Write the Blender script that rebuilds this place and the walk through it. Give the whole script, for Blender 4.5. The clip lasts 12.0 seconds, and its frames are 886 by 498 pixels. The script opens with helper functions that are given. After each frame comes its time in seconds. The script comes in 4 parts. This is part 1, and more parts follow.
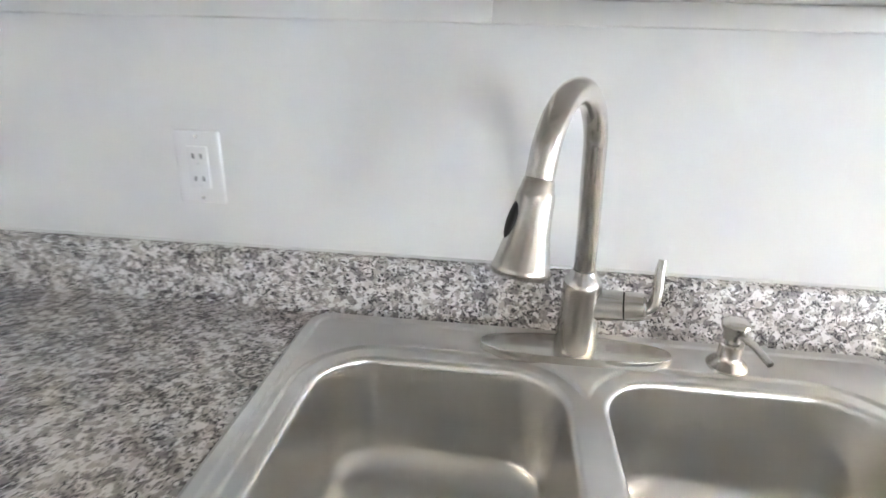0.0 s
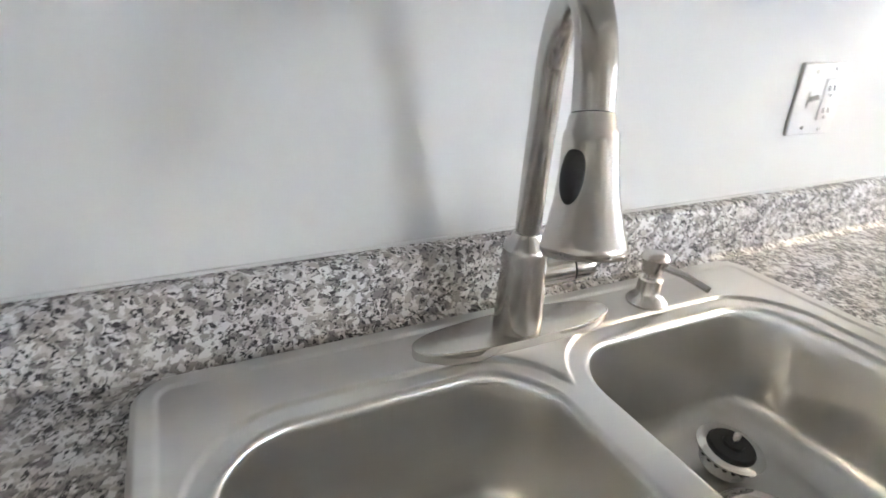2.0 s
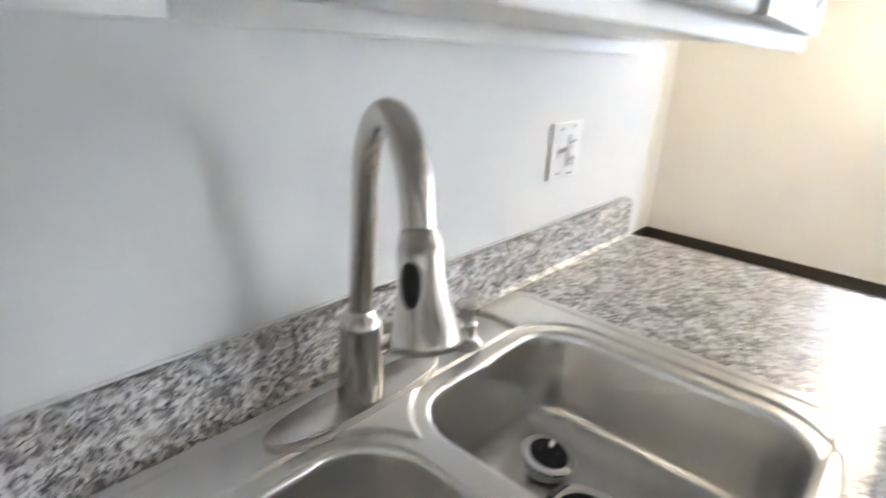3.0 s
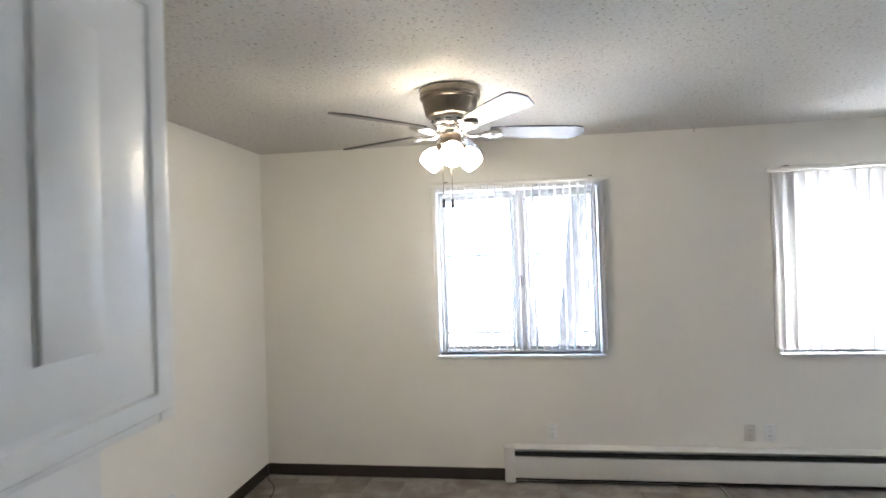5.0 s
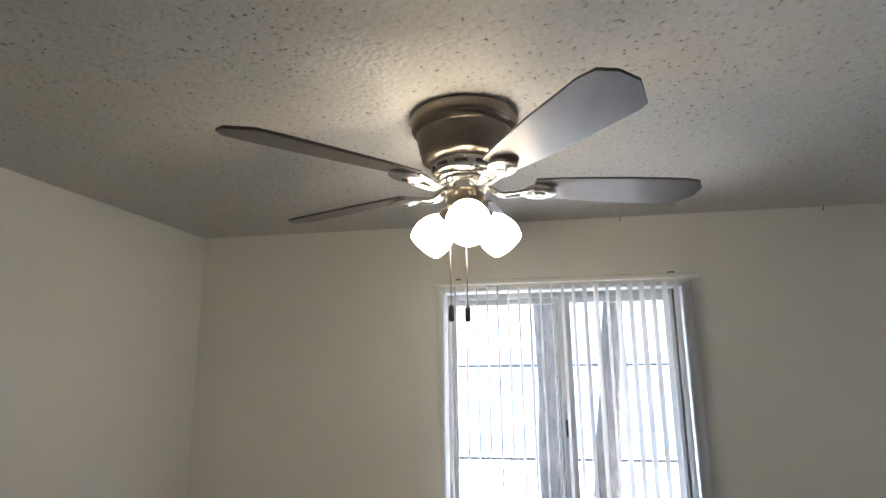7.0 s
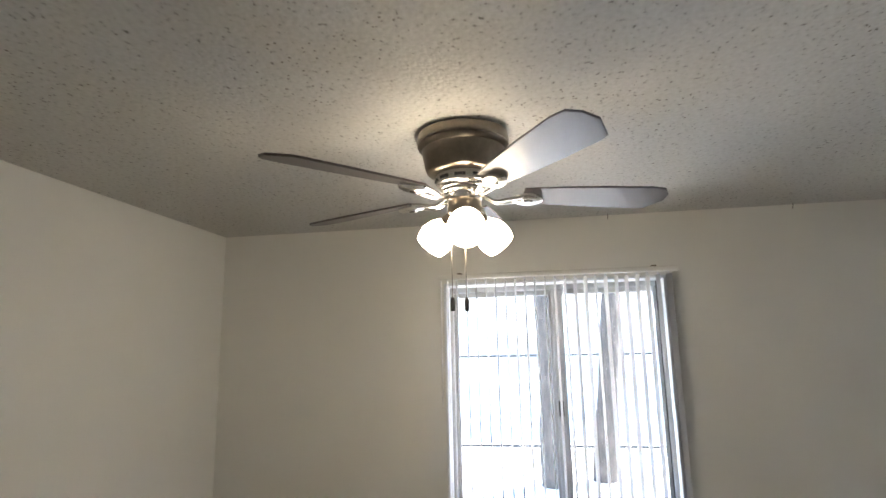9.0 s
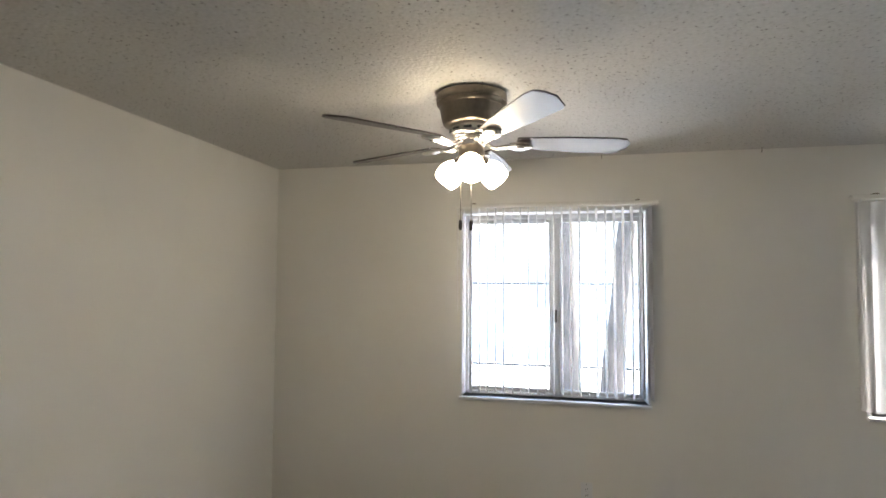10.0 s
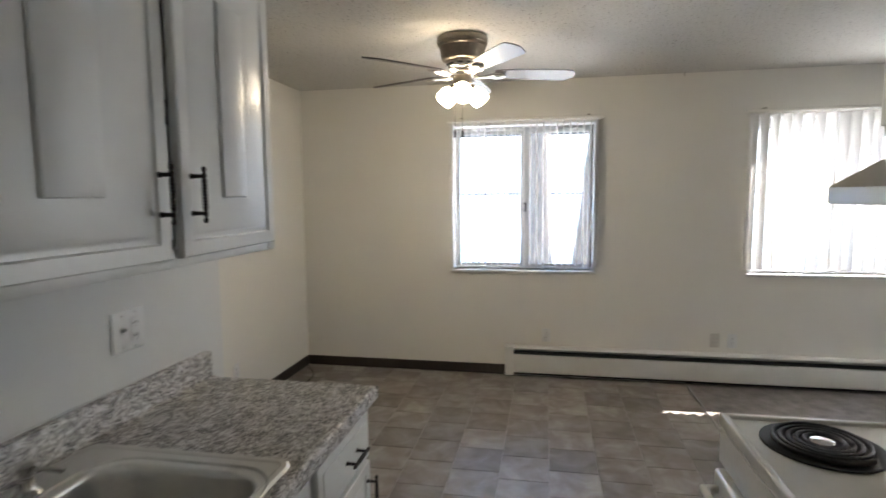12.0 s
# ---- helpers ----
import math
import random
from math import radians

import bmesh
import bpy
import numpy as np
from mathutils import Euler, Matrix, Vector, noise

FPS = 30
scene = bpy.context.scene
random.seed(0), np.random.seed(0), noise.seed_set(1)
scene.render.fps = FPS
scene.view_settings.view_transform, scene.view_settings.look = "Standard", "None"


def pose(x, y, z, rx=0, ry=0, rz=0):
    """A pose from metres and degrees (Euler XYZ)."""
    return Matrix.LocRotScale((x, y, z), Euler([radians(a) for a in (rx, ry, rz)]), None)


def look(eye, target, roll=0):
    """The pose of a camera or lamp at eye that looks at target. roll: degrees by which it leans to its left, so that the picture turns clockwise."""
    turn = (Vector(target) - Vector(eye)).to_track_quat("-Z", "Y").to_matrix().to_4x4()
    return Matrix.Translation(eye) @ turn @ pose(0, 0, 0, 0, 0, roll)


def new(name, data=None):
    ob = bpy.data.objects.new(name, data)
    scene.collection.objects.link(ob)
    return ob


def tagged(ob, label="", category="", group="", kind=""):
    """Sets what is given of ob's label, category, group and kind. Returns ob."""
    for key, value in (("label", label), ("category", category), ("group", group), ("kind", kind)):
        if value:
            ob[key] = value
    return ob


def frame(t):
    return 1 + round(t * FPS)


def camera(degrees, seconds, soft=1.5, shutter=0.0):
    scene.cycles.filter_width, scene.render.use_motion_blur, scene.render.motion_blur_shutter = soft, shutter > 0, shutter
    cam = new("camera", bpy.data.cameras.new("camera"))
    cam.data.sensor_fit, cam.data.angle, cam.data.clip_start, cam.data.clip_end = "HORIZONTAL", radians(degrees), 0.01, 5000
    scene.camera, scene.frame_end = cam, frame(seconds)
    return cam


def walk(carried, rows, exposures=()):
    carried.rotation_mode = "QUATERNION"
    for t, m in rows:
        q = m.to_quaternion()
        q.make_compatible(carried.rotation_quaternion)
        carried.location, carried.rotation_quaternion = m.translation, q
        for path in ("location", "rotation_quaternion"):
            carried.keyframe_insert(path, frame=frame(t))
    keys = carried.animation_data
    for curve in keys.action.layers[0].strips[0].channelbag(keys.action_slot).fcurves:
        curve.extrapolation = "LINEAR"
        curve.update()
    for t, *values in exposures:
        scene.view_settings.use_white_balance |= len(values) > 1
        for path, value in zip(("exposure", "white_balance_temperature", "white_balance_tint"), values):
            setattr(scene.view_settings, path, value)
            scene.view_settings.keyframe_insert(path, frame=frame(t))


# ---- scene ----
cam = camera(78.3, 12.0, shutter=0.5)
PATH = [
    (0, (0.048, 0.05, 1.325), (-0.157, 1.905, 0.607), 1.6),
    (0.5, (-0.02, 0.137, 1.284), (0.087, 1.995, 0.553), 2.3),
    (1, (-0.071, 0.188, 1.279), (0.375, 1.991, 0.537), 2.3),
    (1.5, (-0.13, 0.211, 1.279), (0.46, 1.965, 0.521), 1.9),
    (2, (-0.165, 0.279, 1.261), (0.659, 1.916, 0.461), 2.7),
    (2.5, (-0.199, 0.32, 1.277), (0.881, 1.79, 0.455), 1.6),
    (3, (-0.208, 0.283, 1.335), (1.208, 1.516, 0.647), 3.1),
    (3.5, (-0.219, 0.172, 1.424), (1.484, 1.089, 0.915), -0.6),
    (3.7, (-0.226, 0.108, 1.449), (1.58, 0.866, 1.048), -1.8),
    (5.3, (0.231, -0.136, 1.668), (2.213, 0.129, 1.695), -1.8),
    (5.5, (0.322, -0.141, 1.675), (2.301, 0.143, 1.704), -1.6),
    (6, (0.629, -0.066, 1.688), (2.603, 0.232, 1.816), -0.5),
    (6.5, (0.965, -0.026, 1.705), (2.944, 0.204, 1.881), -2.0),
    (7, (1.305, 0.019, 1.776), (3.241, 0.338, 2.16), -0.8),
    (9, (1.061, -0.023, 1.754), (3.001, 0.307, 2.11), -1.2),
    (9.5, (0.79, -0.061, 1.743), (2.735, 0.367, 1.924), -1.0),
    (10, (0.501, -0.196, 1.662), (2.449, 0.244, 1.769), 0.3),
    (10.5, (0.243, -0.24, 1.602), (2.195, 0.199, 1.586), 1.9),
    (11, (-0.053, -0.262, 1.58), (1.932, -0.039, 1.487), 0.8),
    (11.5, (-0.292, -0.229, 1.546), (1.693, -0.064, 1.364), 0.8),
    (12, (-0.51, -0.302, 1.518), (1.446, 0.069, 1.324), -0.5),
]
SKY, SUN, LAMP, DOOR = 0.15, 3.0, 2.5, 1.6
EXPOSURES = [(0, 6.25, 6250, 11), (2.5, 5.9, 6250, 11), (3.5, 5.6, 6050, 11), (5.3, 4.3, 6000, 10), (6.5, 3.82, 6050, 10), (7.2, 3.45, 6200, 10), (8.8, 3.65, 6350, 10), (10.5, 3.8, 6450, 10), (12.0, 3.95, 6500, 10)]
walk(cam, [(t, look(eye, target, roll)) for t, eye, target, roll in PATH], EXPOSURES)

# ---- world, sun, lamps ----
WALL_Y, ROOM_Y, WIN_X, CEIL = 0.835, 1.824, 4.04, 2.44
SPLIT_Y, BACK_X, FAR_Y, JOG_X = -1.41, -2.2, -4.9, 1.22
world = bpy.data.worlds.new("sky")
scene.world = world
world.use_nodes = True
wt = world.node_tree
sky = wt.nodes.new("ShaderNodeTexSky")
sky.sky_type, sky.sun_disc = "NISHITA", False
sky.sun_elevation, sky.sun_rotation = radians(44.8), radians(138.6)
wt.links.new(sky.outputs[0], wt.nodes["Background"].inputs[0])
wt.nodes["Background"].inputs[1].default_value = SKY
sun = new("sun", bpy.data.lights.new("sun", "SUN"))
sun.data.energy, sun.data.angle, sun.data.color = SUN, radians(0.5), (1, 0.95, 0.88)
sun.matrix_world = look((6, -6.8, 9), (0, 0, 0))

door_light = new("patio_door_daylight", bpy.data.lights.new("patio_door_daylight", "AREA"))
door_light.data.shape, door_light.data.size, door_light.data.size_y = "RECTANGLE", 1.9, 1.35
door_light.data.energy, door_light.data.color = DOOR, (0.9, 0.95, 1.0)
door_light.matrix_world = look((WIN_X - 0.12, -4.1, 1.06), (WIN_X - 2, -4.1, 1.06), 90)

# ---- materials ----
def nodes_of(name):
    m = bpy.data.materials.new(name)
    m.use_nodes = True
    return m, m.node_tree.nodes, m.node_tree.links, m.node_tree.nodes["Principled BSDF"]


def ramp(nt, stops, mode="LINEAR"):
    r = nt.new("ShaderNodeValToRGB")
    r.color_ramp.interpolation = mode
    e = r.color_ramp.elements
    while len(e) < len(stops):
        e.new(0.5)
    for el, (p, c) in zip(e, stops):
        el.position, el.color = p, (*c, 1)
    return r


def surface(name, colour, rough=0.5, metal=0.0, vary=0.06, scale=3.0, grain=60.0, bump=0.05, dist=0.002, stretch=(1, 1, 1), spec=0.5, per_object=0.0, coat=0.0, rough_vary=0.08):
    """A plain surface with a wide and a fine variation in colour, roughness and relief."""
    m, n, l, b = nodes_of(name)
    tc, mp = n.new("ShaderNodeTexCoord"), n.new("ShaderNodeMapping")
    mp.inputs["Scale"].default_value = stretch
    l.new(tc.outputs["Object"], mp.inputs[0])
    wide, fine = n.new("ShaderNodeTexNoise"), n.new("ShaderNodeTexNoise")
    wide.inputs["Scale"].default_value, fine.inputs["Scale"].default_value = scale, grain
    wide.inputs["Detail"].default_value, fine.inputs["Detail"].default_value = 4, 3
    l.new(mp.outputs[0], wide.inputs[0])
    l.new(mp.outputs[0], fine.inputs[0])
    mix = n.new("ShaderNodeMix")
    mix.data_type = "FLOAT"
    mix.inputs[0].default_value = 0.35
    l.new(wide.outputs[0], mix.inputs[2])
    l.new(fine.outputs[0], mix.inputs[3])
    lo = tuple(max(0, c * (1 - vary * 2)) for c in colour)
    hi = tuple(min(1, c * (1 + vary * 2)) for c in colour)
    r = ramp(n, [(0.25, lo), (0.75, hi)])
    l.new(mix.outputs[0], r.inputs[0])
    out = r.outputs[0]
    if per_object:
        oi, hs, mr = n.new("ShaderNodeObjectInfo"), n.new("ShaderNodeHueSaturation"), n.new("ShaderNodeMapRange")
        mr.inputs[3].default_value, mr.inputs[4].default_value = 1 - per_object, 1 + per_object
        l.new(oi.outputs["Random"], mr.inputs[0])
        l.new(mr.outputs[0], hs.inputs["Value"])
        l.new(out, hs.inputs["Color"])
        out = hs.outputs[0]
    l.new(out, b.inputs["Base Color"])
    rr = n.new("ShaderNodeMapRange")
    rr.inputs[3].default_value, rr.inputs[4].default_value = max(0, rough - rough_vary), min(1, rough + rough_vary)
    l.new(mix.outputs[0], rr.inputs[0])
    l.new(rr.outputs[0], b.inputs["Roughness"])
    b.inputs["Metallic"].default_value = metal
    b.inputs["Specular IOR Level"].default_value = spec
    b.inputs["Coat Weight"].default_value = coat
    if bump:
        bp = n.new("ShaderNodeBump")
        bp.inputs["Strength"].default_value, bp.inputs["Distance"].default_value = bump, dist
        l.new(fine.outputs[0], bp.inputs["Height"])
        l.new(bp.outputs[0], b.inputs["Normal"])
    return m


def granite():
    m, n, l, b = nodes_of("granite_laminate")
    tc = n.new("ShaderNodeTexCoord")
    warp = n.new("ShaderNodeTexNoise")
    warp.inputs["Scale"].default_value, warp.inputs["Detail"].default_value = 110, 4
    l.new(tc.outputs["Object"], warp.inputs[0])
    add = n.new("ShaderNodeMix")
    add.data_type, add.blend_type = "RGBA", "LINEAR_LIGHT"
    add.inputs[0].default_value = 0.008
    l.new(tc.outputs["Object"], add.inputs[6])
    l.new(warp.outputs["Color"], add.inputs[7])
    v1, v2 = n.new("ShaderNodeTexVoronoi"), n.new("ShaderNodeTexVoronoi")
    v1.inputs["Scale"].default_value, v2.inputs["Scale"].default_value = 130, 330
    big = n.new("ShaderNodeTexNoise")
    big.inputs["Scale"].default_value, big.inputs["Detail"].default_value = 26, 3
    l.new(tc.outputs["Object"], big.inputs[0])
    for v in (v1, v2):
        l.new(add.outputs[2], v.inputs[0])
    s1, s2 = n.new("ShaderNodeSeparateColor"), n.new("ShaderNodeSeparateColor")
    l.new(v1.outputs["Color"], s1.inputs[0])
    l.new(v2.outputs["Color"], s2.inputs[0])
    shift = n.new("ShaderNodeMath")
    shift.operation = "MULTIPLY_ADD"
    shift.inputs[1].default_value, shift.inputs[2].default_value = 0.9, -0.45
    l.new(big.outputs[0], shift.inputs[0])
    tot = n.new("ShaderNodeMath")
    l.new(s1.outputs[0], tot.inputs[0])
    l.new(shift.outputs[0], tot.inputs[1])
    base = ramp(n, [(0.0, (0.25, 0.235, 0.235)), (0.14, (0.36, 0.335, 0.325)), (0.32, (0.5, 0.475, 0.455)), (0.5, (0.66, 0.64, 0.63)), (0.72, (0.8, 0.79, 0.785))], "CONSTANT")
    l.new(tot.outputs[0], base.inputs[0])
    t2 = n.new("ShaderNodeMath")
    l.new(s2.outputs[1], t2.inputs[0])
    l.new(shift.outputs[0], t2.inputs[1])
    dark = ramp(n, [(0.0, (1, 1, 1)), (0.15, (0.6, 0.6, 0.6)), (0.24, (0, 0, 0))], "CONSTANT")
    l.new(t2.outputs[0], dark.inputs[0])
    mx = n.new("ShaderNodeMix")
    mx.data_type = "RGBA"
    l.new(dark.outputs[0], mx.inputs[0])
    l.new(base.outputs[0], mx.inputs[6])
    mx.inputs[7].default_value = (0.05, 0.047, 0.052, 1)
    l.new(mx.outputs[2], b.inputs["Base Color"])
    b.inputs["Roughness"].default_value = 0.33
    bp = n.new("ShaderNodeBump")
    bp.inputs["Strength"].default_value, bp.inputs["Distance"].default_value = 0.06, 0.001
    l.new(warp.outputs[0], bp.inputs["Height"])
    l.new(bp.outputs[0], b.inputs["Normal"])
    return m


def popcorn():
    m, n, l, b = nodes_of("popcorn_ceiling")
    tc = n.new("ShaderNodeTexCoord")
    vo, no, wide = n.new("ShaderNodeTexVoronoi"), n.new("ShaderNodeTexNoise"), n.new("ShaderNodeTexNoise")
    vo.inputs["Scale"].default_value, no.inputs["Scale"].default_value, wide.inputs["Scale"].default_value = 75, 70, 2
    no.inputs["Detail"].default_value = 5
    for x in (vo, no, wide):
        l.new(tc.outputs["Object"], x.inputs[0])
    # Pit shade is painted in; the paler tones are greyed by self-shadow too.
    pit_shade = ramp(n, [(0.26, (0.18, 0.165, 0.145)), (0.37, (0.58, 0.565, 0.535)), (0.7, (0.66, 0.645, 0.615))])
    l.new(no.outputs[0], pit_shade.inputs[0])
    # Sparse dark specks paint the shade of the deeper hollows.
    shade_dots, sep = n.new("ShaderNodeTexVoronoi"), n.new("ShaderNodeSeparateColor")
    shade_dots.inputs["Scale"].default_value = 62
    l.new(tc.outputs["Object"], shade_dots.inputs[0])
    l.new(shade_dots.outputs["Color"], sep.inputs[0])
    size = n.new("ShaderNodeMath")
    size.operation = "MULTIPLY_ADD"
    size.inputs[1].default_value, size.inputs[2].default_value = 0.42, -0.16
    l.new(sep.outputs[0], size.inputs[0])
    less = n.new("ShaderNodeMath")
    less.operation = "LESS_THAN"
    l.new(shade_dots.outputs["Distance"], less.inputs[0])
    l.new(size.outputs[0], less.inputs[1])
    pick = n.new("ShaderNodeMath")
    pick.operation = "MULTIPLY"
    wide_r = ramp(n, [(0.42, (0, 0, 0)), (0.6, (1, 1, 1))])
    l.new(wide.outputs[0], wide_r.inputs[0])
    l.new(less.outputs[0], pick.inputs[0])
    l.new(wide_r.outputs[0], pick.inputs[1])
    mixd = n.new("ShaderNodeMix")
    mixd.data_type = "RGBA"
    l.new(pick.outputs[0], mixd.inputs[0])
    l.new(pit_shade.outputs[0], mixd.inputs[6])
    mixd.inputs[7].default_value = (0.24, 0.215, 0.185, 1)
    l.new(mixd.outputs[2], b.inputs["Base Color"])
    b.inputs["Roughness"].default_value = 0.95
    ad = n.new("ShaderNodeMath")
    ad.operation = "SUBTRACT"
    l.new(no.outputs[0], ad.inputs[0])
    l.new(vo.outputs["Distance"], ad.inputs[1])
    bp = n.new("ShaderNodeBump")
    bp.inputs["Strength"].default_value, bp.inputs["Distance"].default_value = 0.4, 0.003
    l.new(ad.outputs[0], bp.inputs["Height"])
    l.new(bp.outputs[0], b.inputs["Normal"])
    return m


def vinyl():
    m, n, l, b = nodes_of("slate_vinyl_tile")
    tc, oi = n.new("ShaderNodeTexCoord"), n.new("ShaderNodeObjectInfo")
    off = n.new("ShaderNodeVectorMath")
    off.operation = "MULTIPLY_ADD"
    off.inputs[1].default_value = (1, 1, 1)
    comb = n.new("ShaderNodeCombineXYZ")
    mul = n.new("ShaderNodeMath")
    mul.operation = "MULTIPLY"
    mul.inputs[1].default_value = 37
    l.new(oi.outputs["Random"], mul.inputs[0])
    l.new(mul.outputs[0], comb.inputs[0])
    l.new(mul.outputs[0], comb.inputs[2])
    l.new(tc.outputs["Object"], off.inputs[0])
    l.new(comb.outputs[0], off.inputs[2])
    no, fi = n.new("ShaderNodeTexNoise"), n.new("ShaderNodeTexNoise")
    no.inputs["Scale"].default_value, no.inputs["Detail"].default_value, no.inputs["Distortion"].default_value = 7, 8, 0.5
    fi.inputs["Scale"].default_value, fi.inputs["Detail"].default_value = 90, 3
    l.new(off.outputs[0], no.inputs[0])
    l.new(off.outputs[0], fi.inputs[0])
    r = ramp(n, [(0.28, (0.15, 0.125, 0.107)), (0.45, (0.205, 0.177, 0.157)), (0.58, (0.255, 0.23, 0.212)), (0.74, (0.34, 0.312, 0.29))])
    l.new(no.outputs[0], r.inputs[0])
    hs, mr = n.new("ShaderNodeHueSaturation"), n.new("ShaderNodeMapRange")
    mr.inputs[3].default_value, mr.inputs[4].default_value = 0.78, 1.25
    l.new(oi.outputs["Random"], mr.inputs[0])
    l.new(mr.outputs[0], hs.inputs["Value"])
    l.new(r.outputs[0], hs.inputs["Color"])
    l.new(hs.outputs[0], b.inputs["Base Color"])
    b.inputs["Roughness"].default_value = 0.42
    bp = n.new("ShaderNodeBump")
    bp.inputs["Strength"].default_value, bp.inputs["Distance"].default_value = 0.15, 0.002
    l.new(no.outputs[0], bp.inputs["Height"])
    l.new(bp.outputs[0], b.inputs["Normal"])
    return m


def glass_mat():
    m, n, l, b = nodes_of("window_glass")
    b.inputs["Base Color"].default_value = (0.98, 0.99, 0.99, 1)
    b.inputs["Transmission Weight"].default_value = 1
    b.inputs["Roughness"].default_value = 0.0
    b.inputs["IOR"].default_value = 1.05
    return m


def slat_mat():
    m, n, l, b = nodes_of("white_vinyl_slat")
    b.inputs["Base Color"].default_value = (0.86, 0.85, 0.84, 1)
    b.inputs["Roughness"].default_value = 0.5
    tr, mx = n.new("ShaderNodeBsdfTranslucent"), n.new("ShaderNodeMixShader")
    tr.inputs[0].default_value = (0.88, 0.86, 0.84, 1)
    mx.inputs[0].default_value = 0.42
    l.new(b.outputs[0], mx.inputs[1])
    l.new(tr.outputs[0], mx.inputs[2])
    l.new(mx.outputs[0], n["Material Output"].inputs[0])
    return m


def lamp_glass():
    m, n, l, b = nodes_of("lit_frosted_glass")
    b.inputs["Base Color"].default_value = (0.9, 0.88, 0.82, 1)
    b.inputs["Emission Color"].default_value = (1, 0.84, 0.62, 1)
    b.inputs["Emission Strength"].default_value = LAMP
    return m


def brushed(m):
    """Level brush marks: highlights drawn out across them."""
    n, l = m.node_tree.nodes, m.node_tree.links
    b, geo = n["Principled BSDF"], n.new("ShaderNodeNewGeometry")
    cross, add = n.new("ShaderNodeVectorMath"), n.new("ShaderNodeVectorMath")
    cross.operation = "CROSS_PRODUCT"
    cross.inputs[1].default_value = (0, 0, 1)
    add.inputs[1].default_value = (0.15, 0, 0)
    l.new(geo.outputs["Normal"], cross.inputs[0])
    l.new(cross.outputs[0], add.inputs[0])
    l.new(add.outputs[0], b.inputs["Tangent"])
    b.inputs["Anisotropic"].default_value = 0.75
    return m


M_KITCHEN = surface("cool_white_wall_paint", (0.77, 0.775, 0.77), 0.55, vary=0.012, scale=1.5, grain=240, bump=0.1, dist=0.0006)
M_WALL = surface("cream_wall_paint", (0.83, 0.81, 0.76), 0.7, vary=0.015, scale=1.5, grain=200, bump=0.1, dist=0.0008)
M_CAB = surface("white_cabinet_enamel", (0.8, 0.8, 0.785), 0.32, vary=0.012, scale=4, grain=40, bump=0.06, dist=0.001)
M_TRIM = surface("white_window_paint", (0.82, 0.83, 0.84), 0.4, vary=0.02)
M_PLATE = surface("white_plastic", (0.8, 0.8, 0.8), 0.3, vary=0.01, bump=0.0)
M_DARK = surface("black_slot", (0.02, 0.02, 0.02), 0.6, vary=0.02, bump=0.0)
M_STEEL = brushed(surface("brushed_stainless_steel", (0.7, 0.69, 0.67), 0.31, 1.0, vary=0.015, scale=7, grain=90, bump=0.0, stretch=(0.3, 5, 5), rough_vary=0.03))
M_NICKEL = brushed(surface("brushed_nickel", (0.6, 0.58, 0.55), 0.235, 1.0, vary=0.015, scale=9, grain=120, bump=0.0, stretch=(1, 1, 6), rough_vary=0.02))
M_CHROME = surface("chrome", (0.7, 0.7, 0.7), 0.12, 1.0, vary=0.02, bump=0.0)
M_BRONZE = surface("antique_pewter_metal", (0.24, 0.205, 0.165), 0.32, 1.0, vary=0.12, scale=9, grain=70, bump=0.06)
M_BLADE = surface("dark_fan_blade_veneer", (0.095, 0.08, 0.077), 0.38, vary=0.12, scale=4, grain=60, bump=0.05, stretch=(1, 7, 7), coat=0.1)
M_IRON = surface("black_iron", (0.035, 0.03, 0.028), 0.4, 0.6, vary=0.1, scale=30)
M_RUBBER = surface("black_rubber", (0.015, 0.015, 0.016), 0.45, vary=0.1, scale=30)
M_BASE = surface("dark_vinyl_baseboard", (0.035, 0.027, 0.022), 0.45, vary=0.1, scale=8)
M_HEAT = surface("white_heater_enamel", (0.76, 0.75, 0.72), 0.4, vary=0.03, scale=3)
M_STOVE = surface("almond_white_enamel", (0.74, 0.725, 0.665), 0.22, vary=0.015, scale=4, bump=0.02)
M_HOOD = surface("almond_hood_enamel", (0.56, 0.51, 0.4), 0.3, vary=0.03, scale=5)
M_COIL = surface("black_burner_coil", (0.03, 0.029, 0.03), 0.5, 0.3, vary=0.15, scale=30)
M_GROUT = surface("grey_grout", (0.36, 0.335, 0.31), 0.85, vary=0.1, scale=20)
M_CARPET = surface("grey_brown_carpet", (0.25, 0.225, 0.21), 0.98, vary=0.22, scale=9, grain=260, bump=0.9, dist=0.006, spec=0.1)
M_ALU = surface("aluminium_window_frame", (0.55, 0.55, 0.55), 0.45, 0.0, vary=0.06, scale=12)
# Aluminium with shade painted in, for one side of each window frame.
M_ALU_SHADED = surface("aluminium_with_painted_shade", (0.13, 0.12, 0.11), 0.6, 0.0, vary=0.15, scale=12)
M_GRANITE, M_POP, M_VINYL, M_GLASS, M_SLAT, M_LAMP = granite(), popcorn(), vinyl(), glass_mat(), slat_mat(), lamp_glass()
M_GREY2 = surface("dull_metal_strip", (0.3, 0.285, 0.27), 0.5, 0.3, vary=0.1, scale=20)
M_GROUND = surface("pale_concrete_ground", (0.68, 0.67, 0.64), 0.95, vary=0.15, scale=0.6, grain=20, bump=0.4, dist=0.02)
M_STUCCO = surface("white_stucco", (0.86, 0.86, 0.86), 0.9, vary=0.04, scale=1, grain=30)
M_ROOF = surface("grey_roof_shingle", (0.5, 0.5, 0.52), 0.9, vary=0.15, scale=2)
M_GREY = surface("grey_outdoor_paint", (0.06, 0.058, 0.056), 0.9, vary=0.1, scale=2)
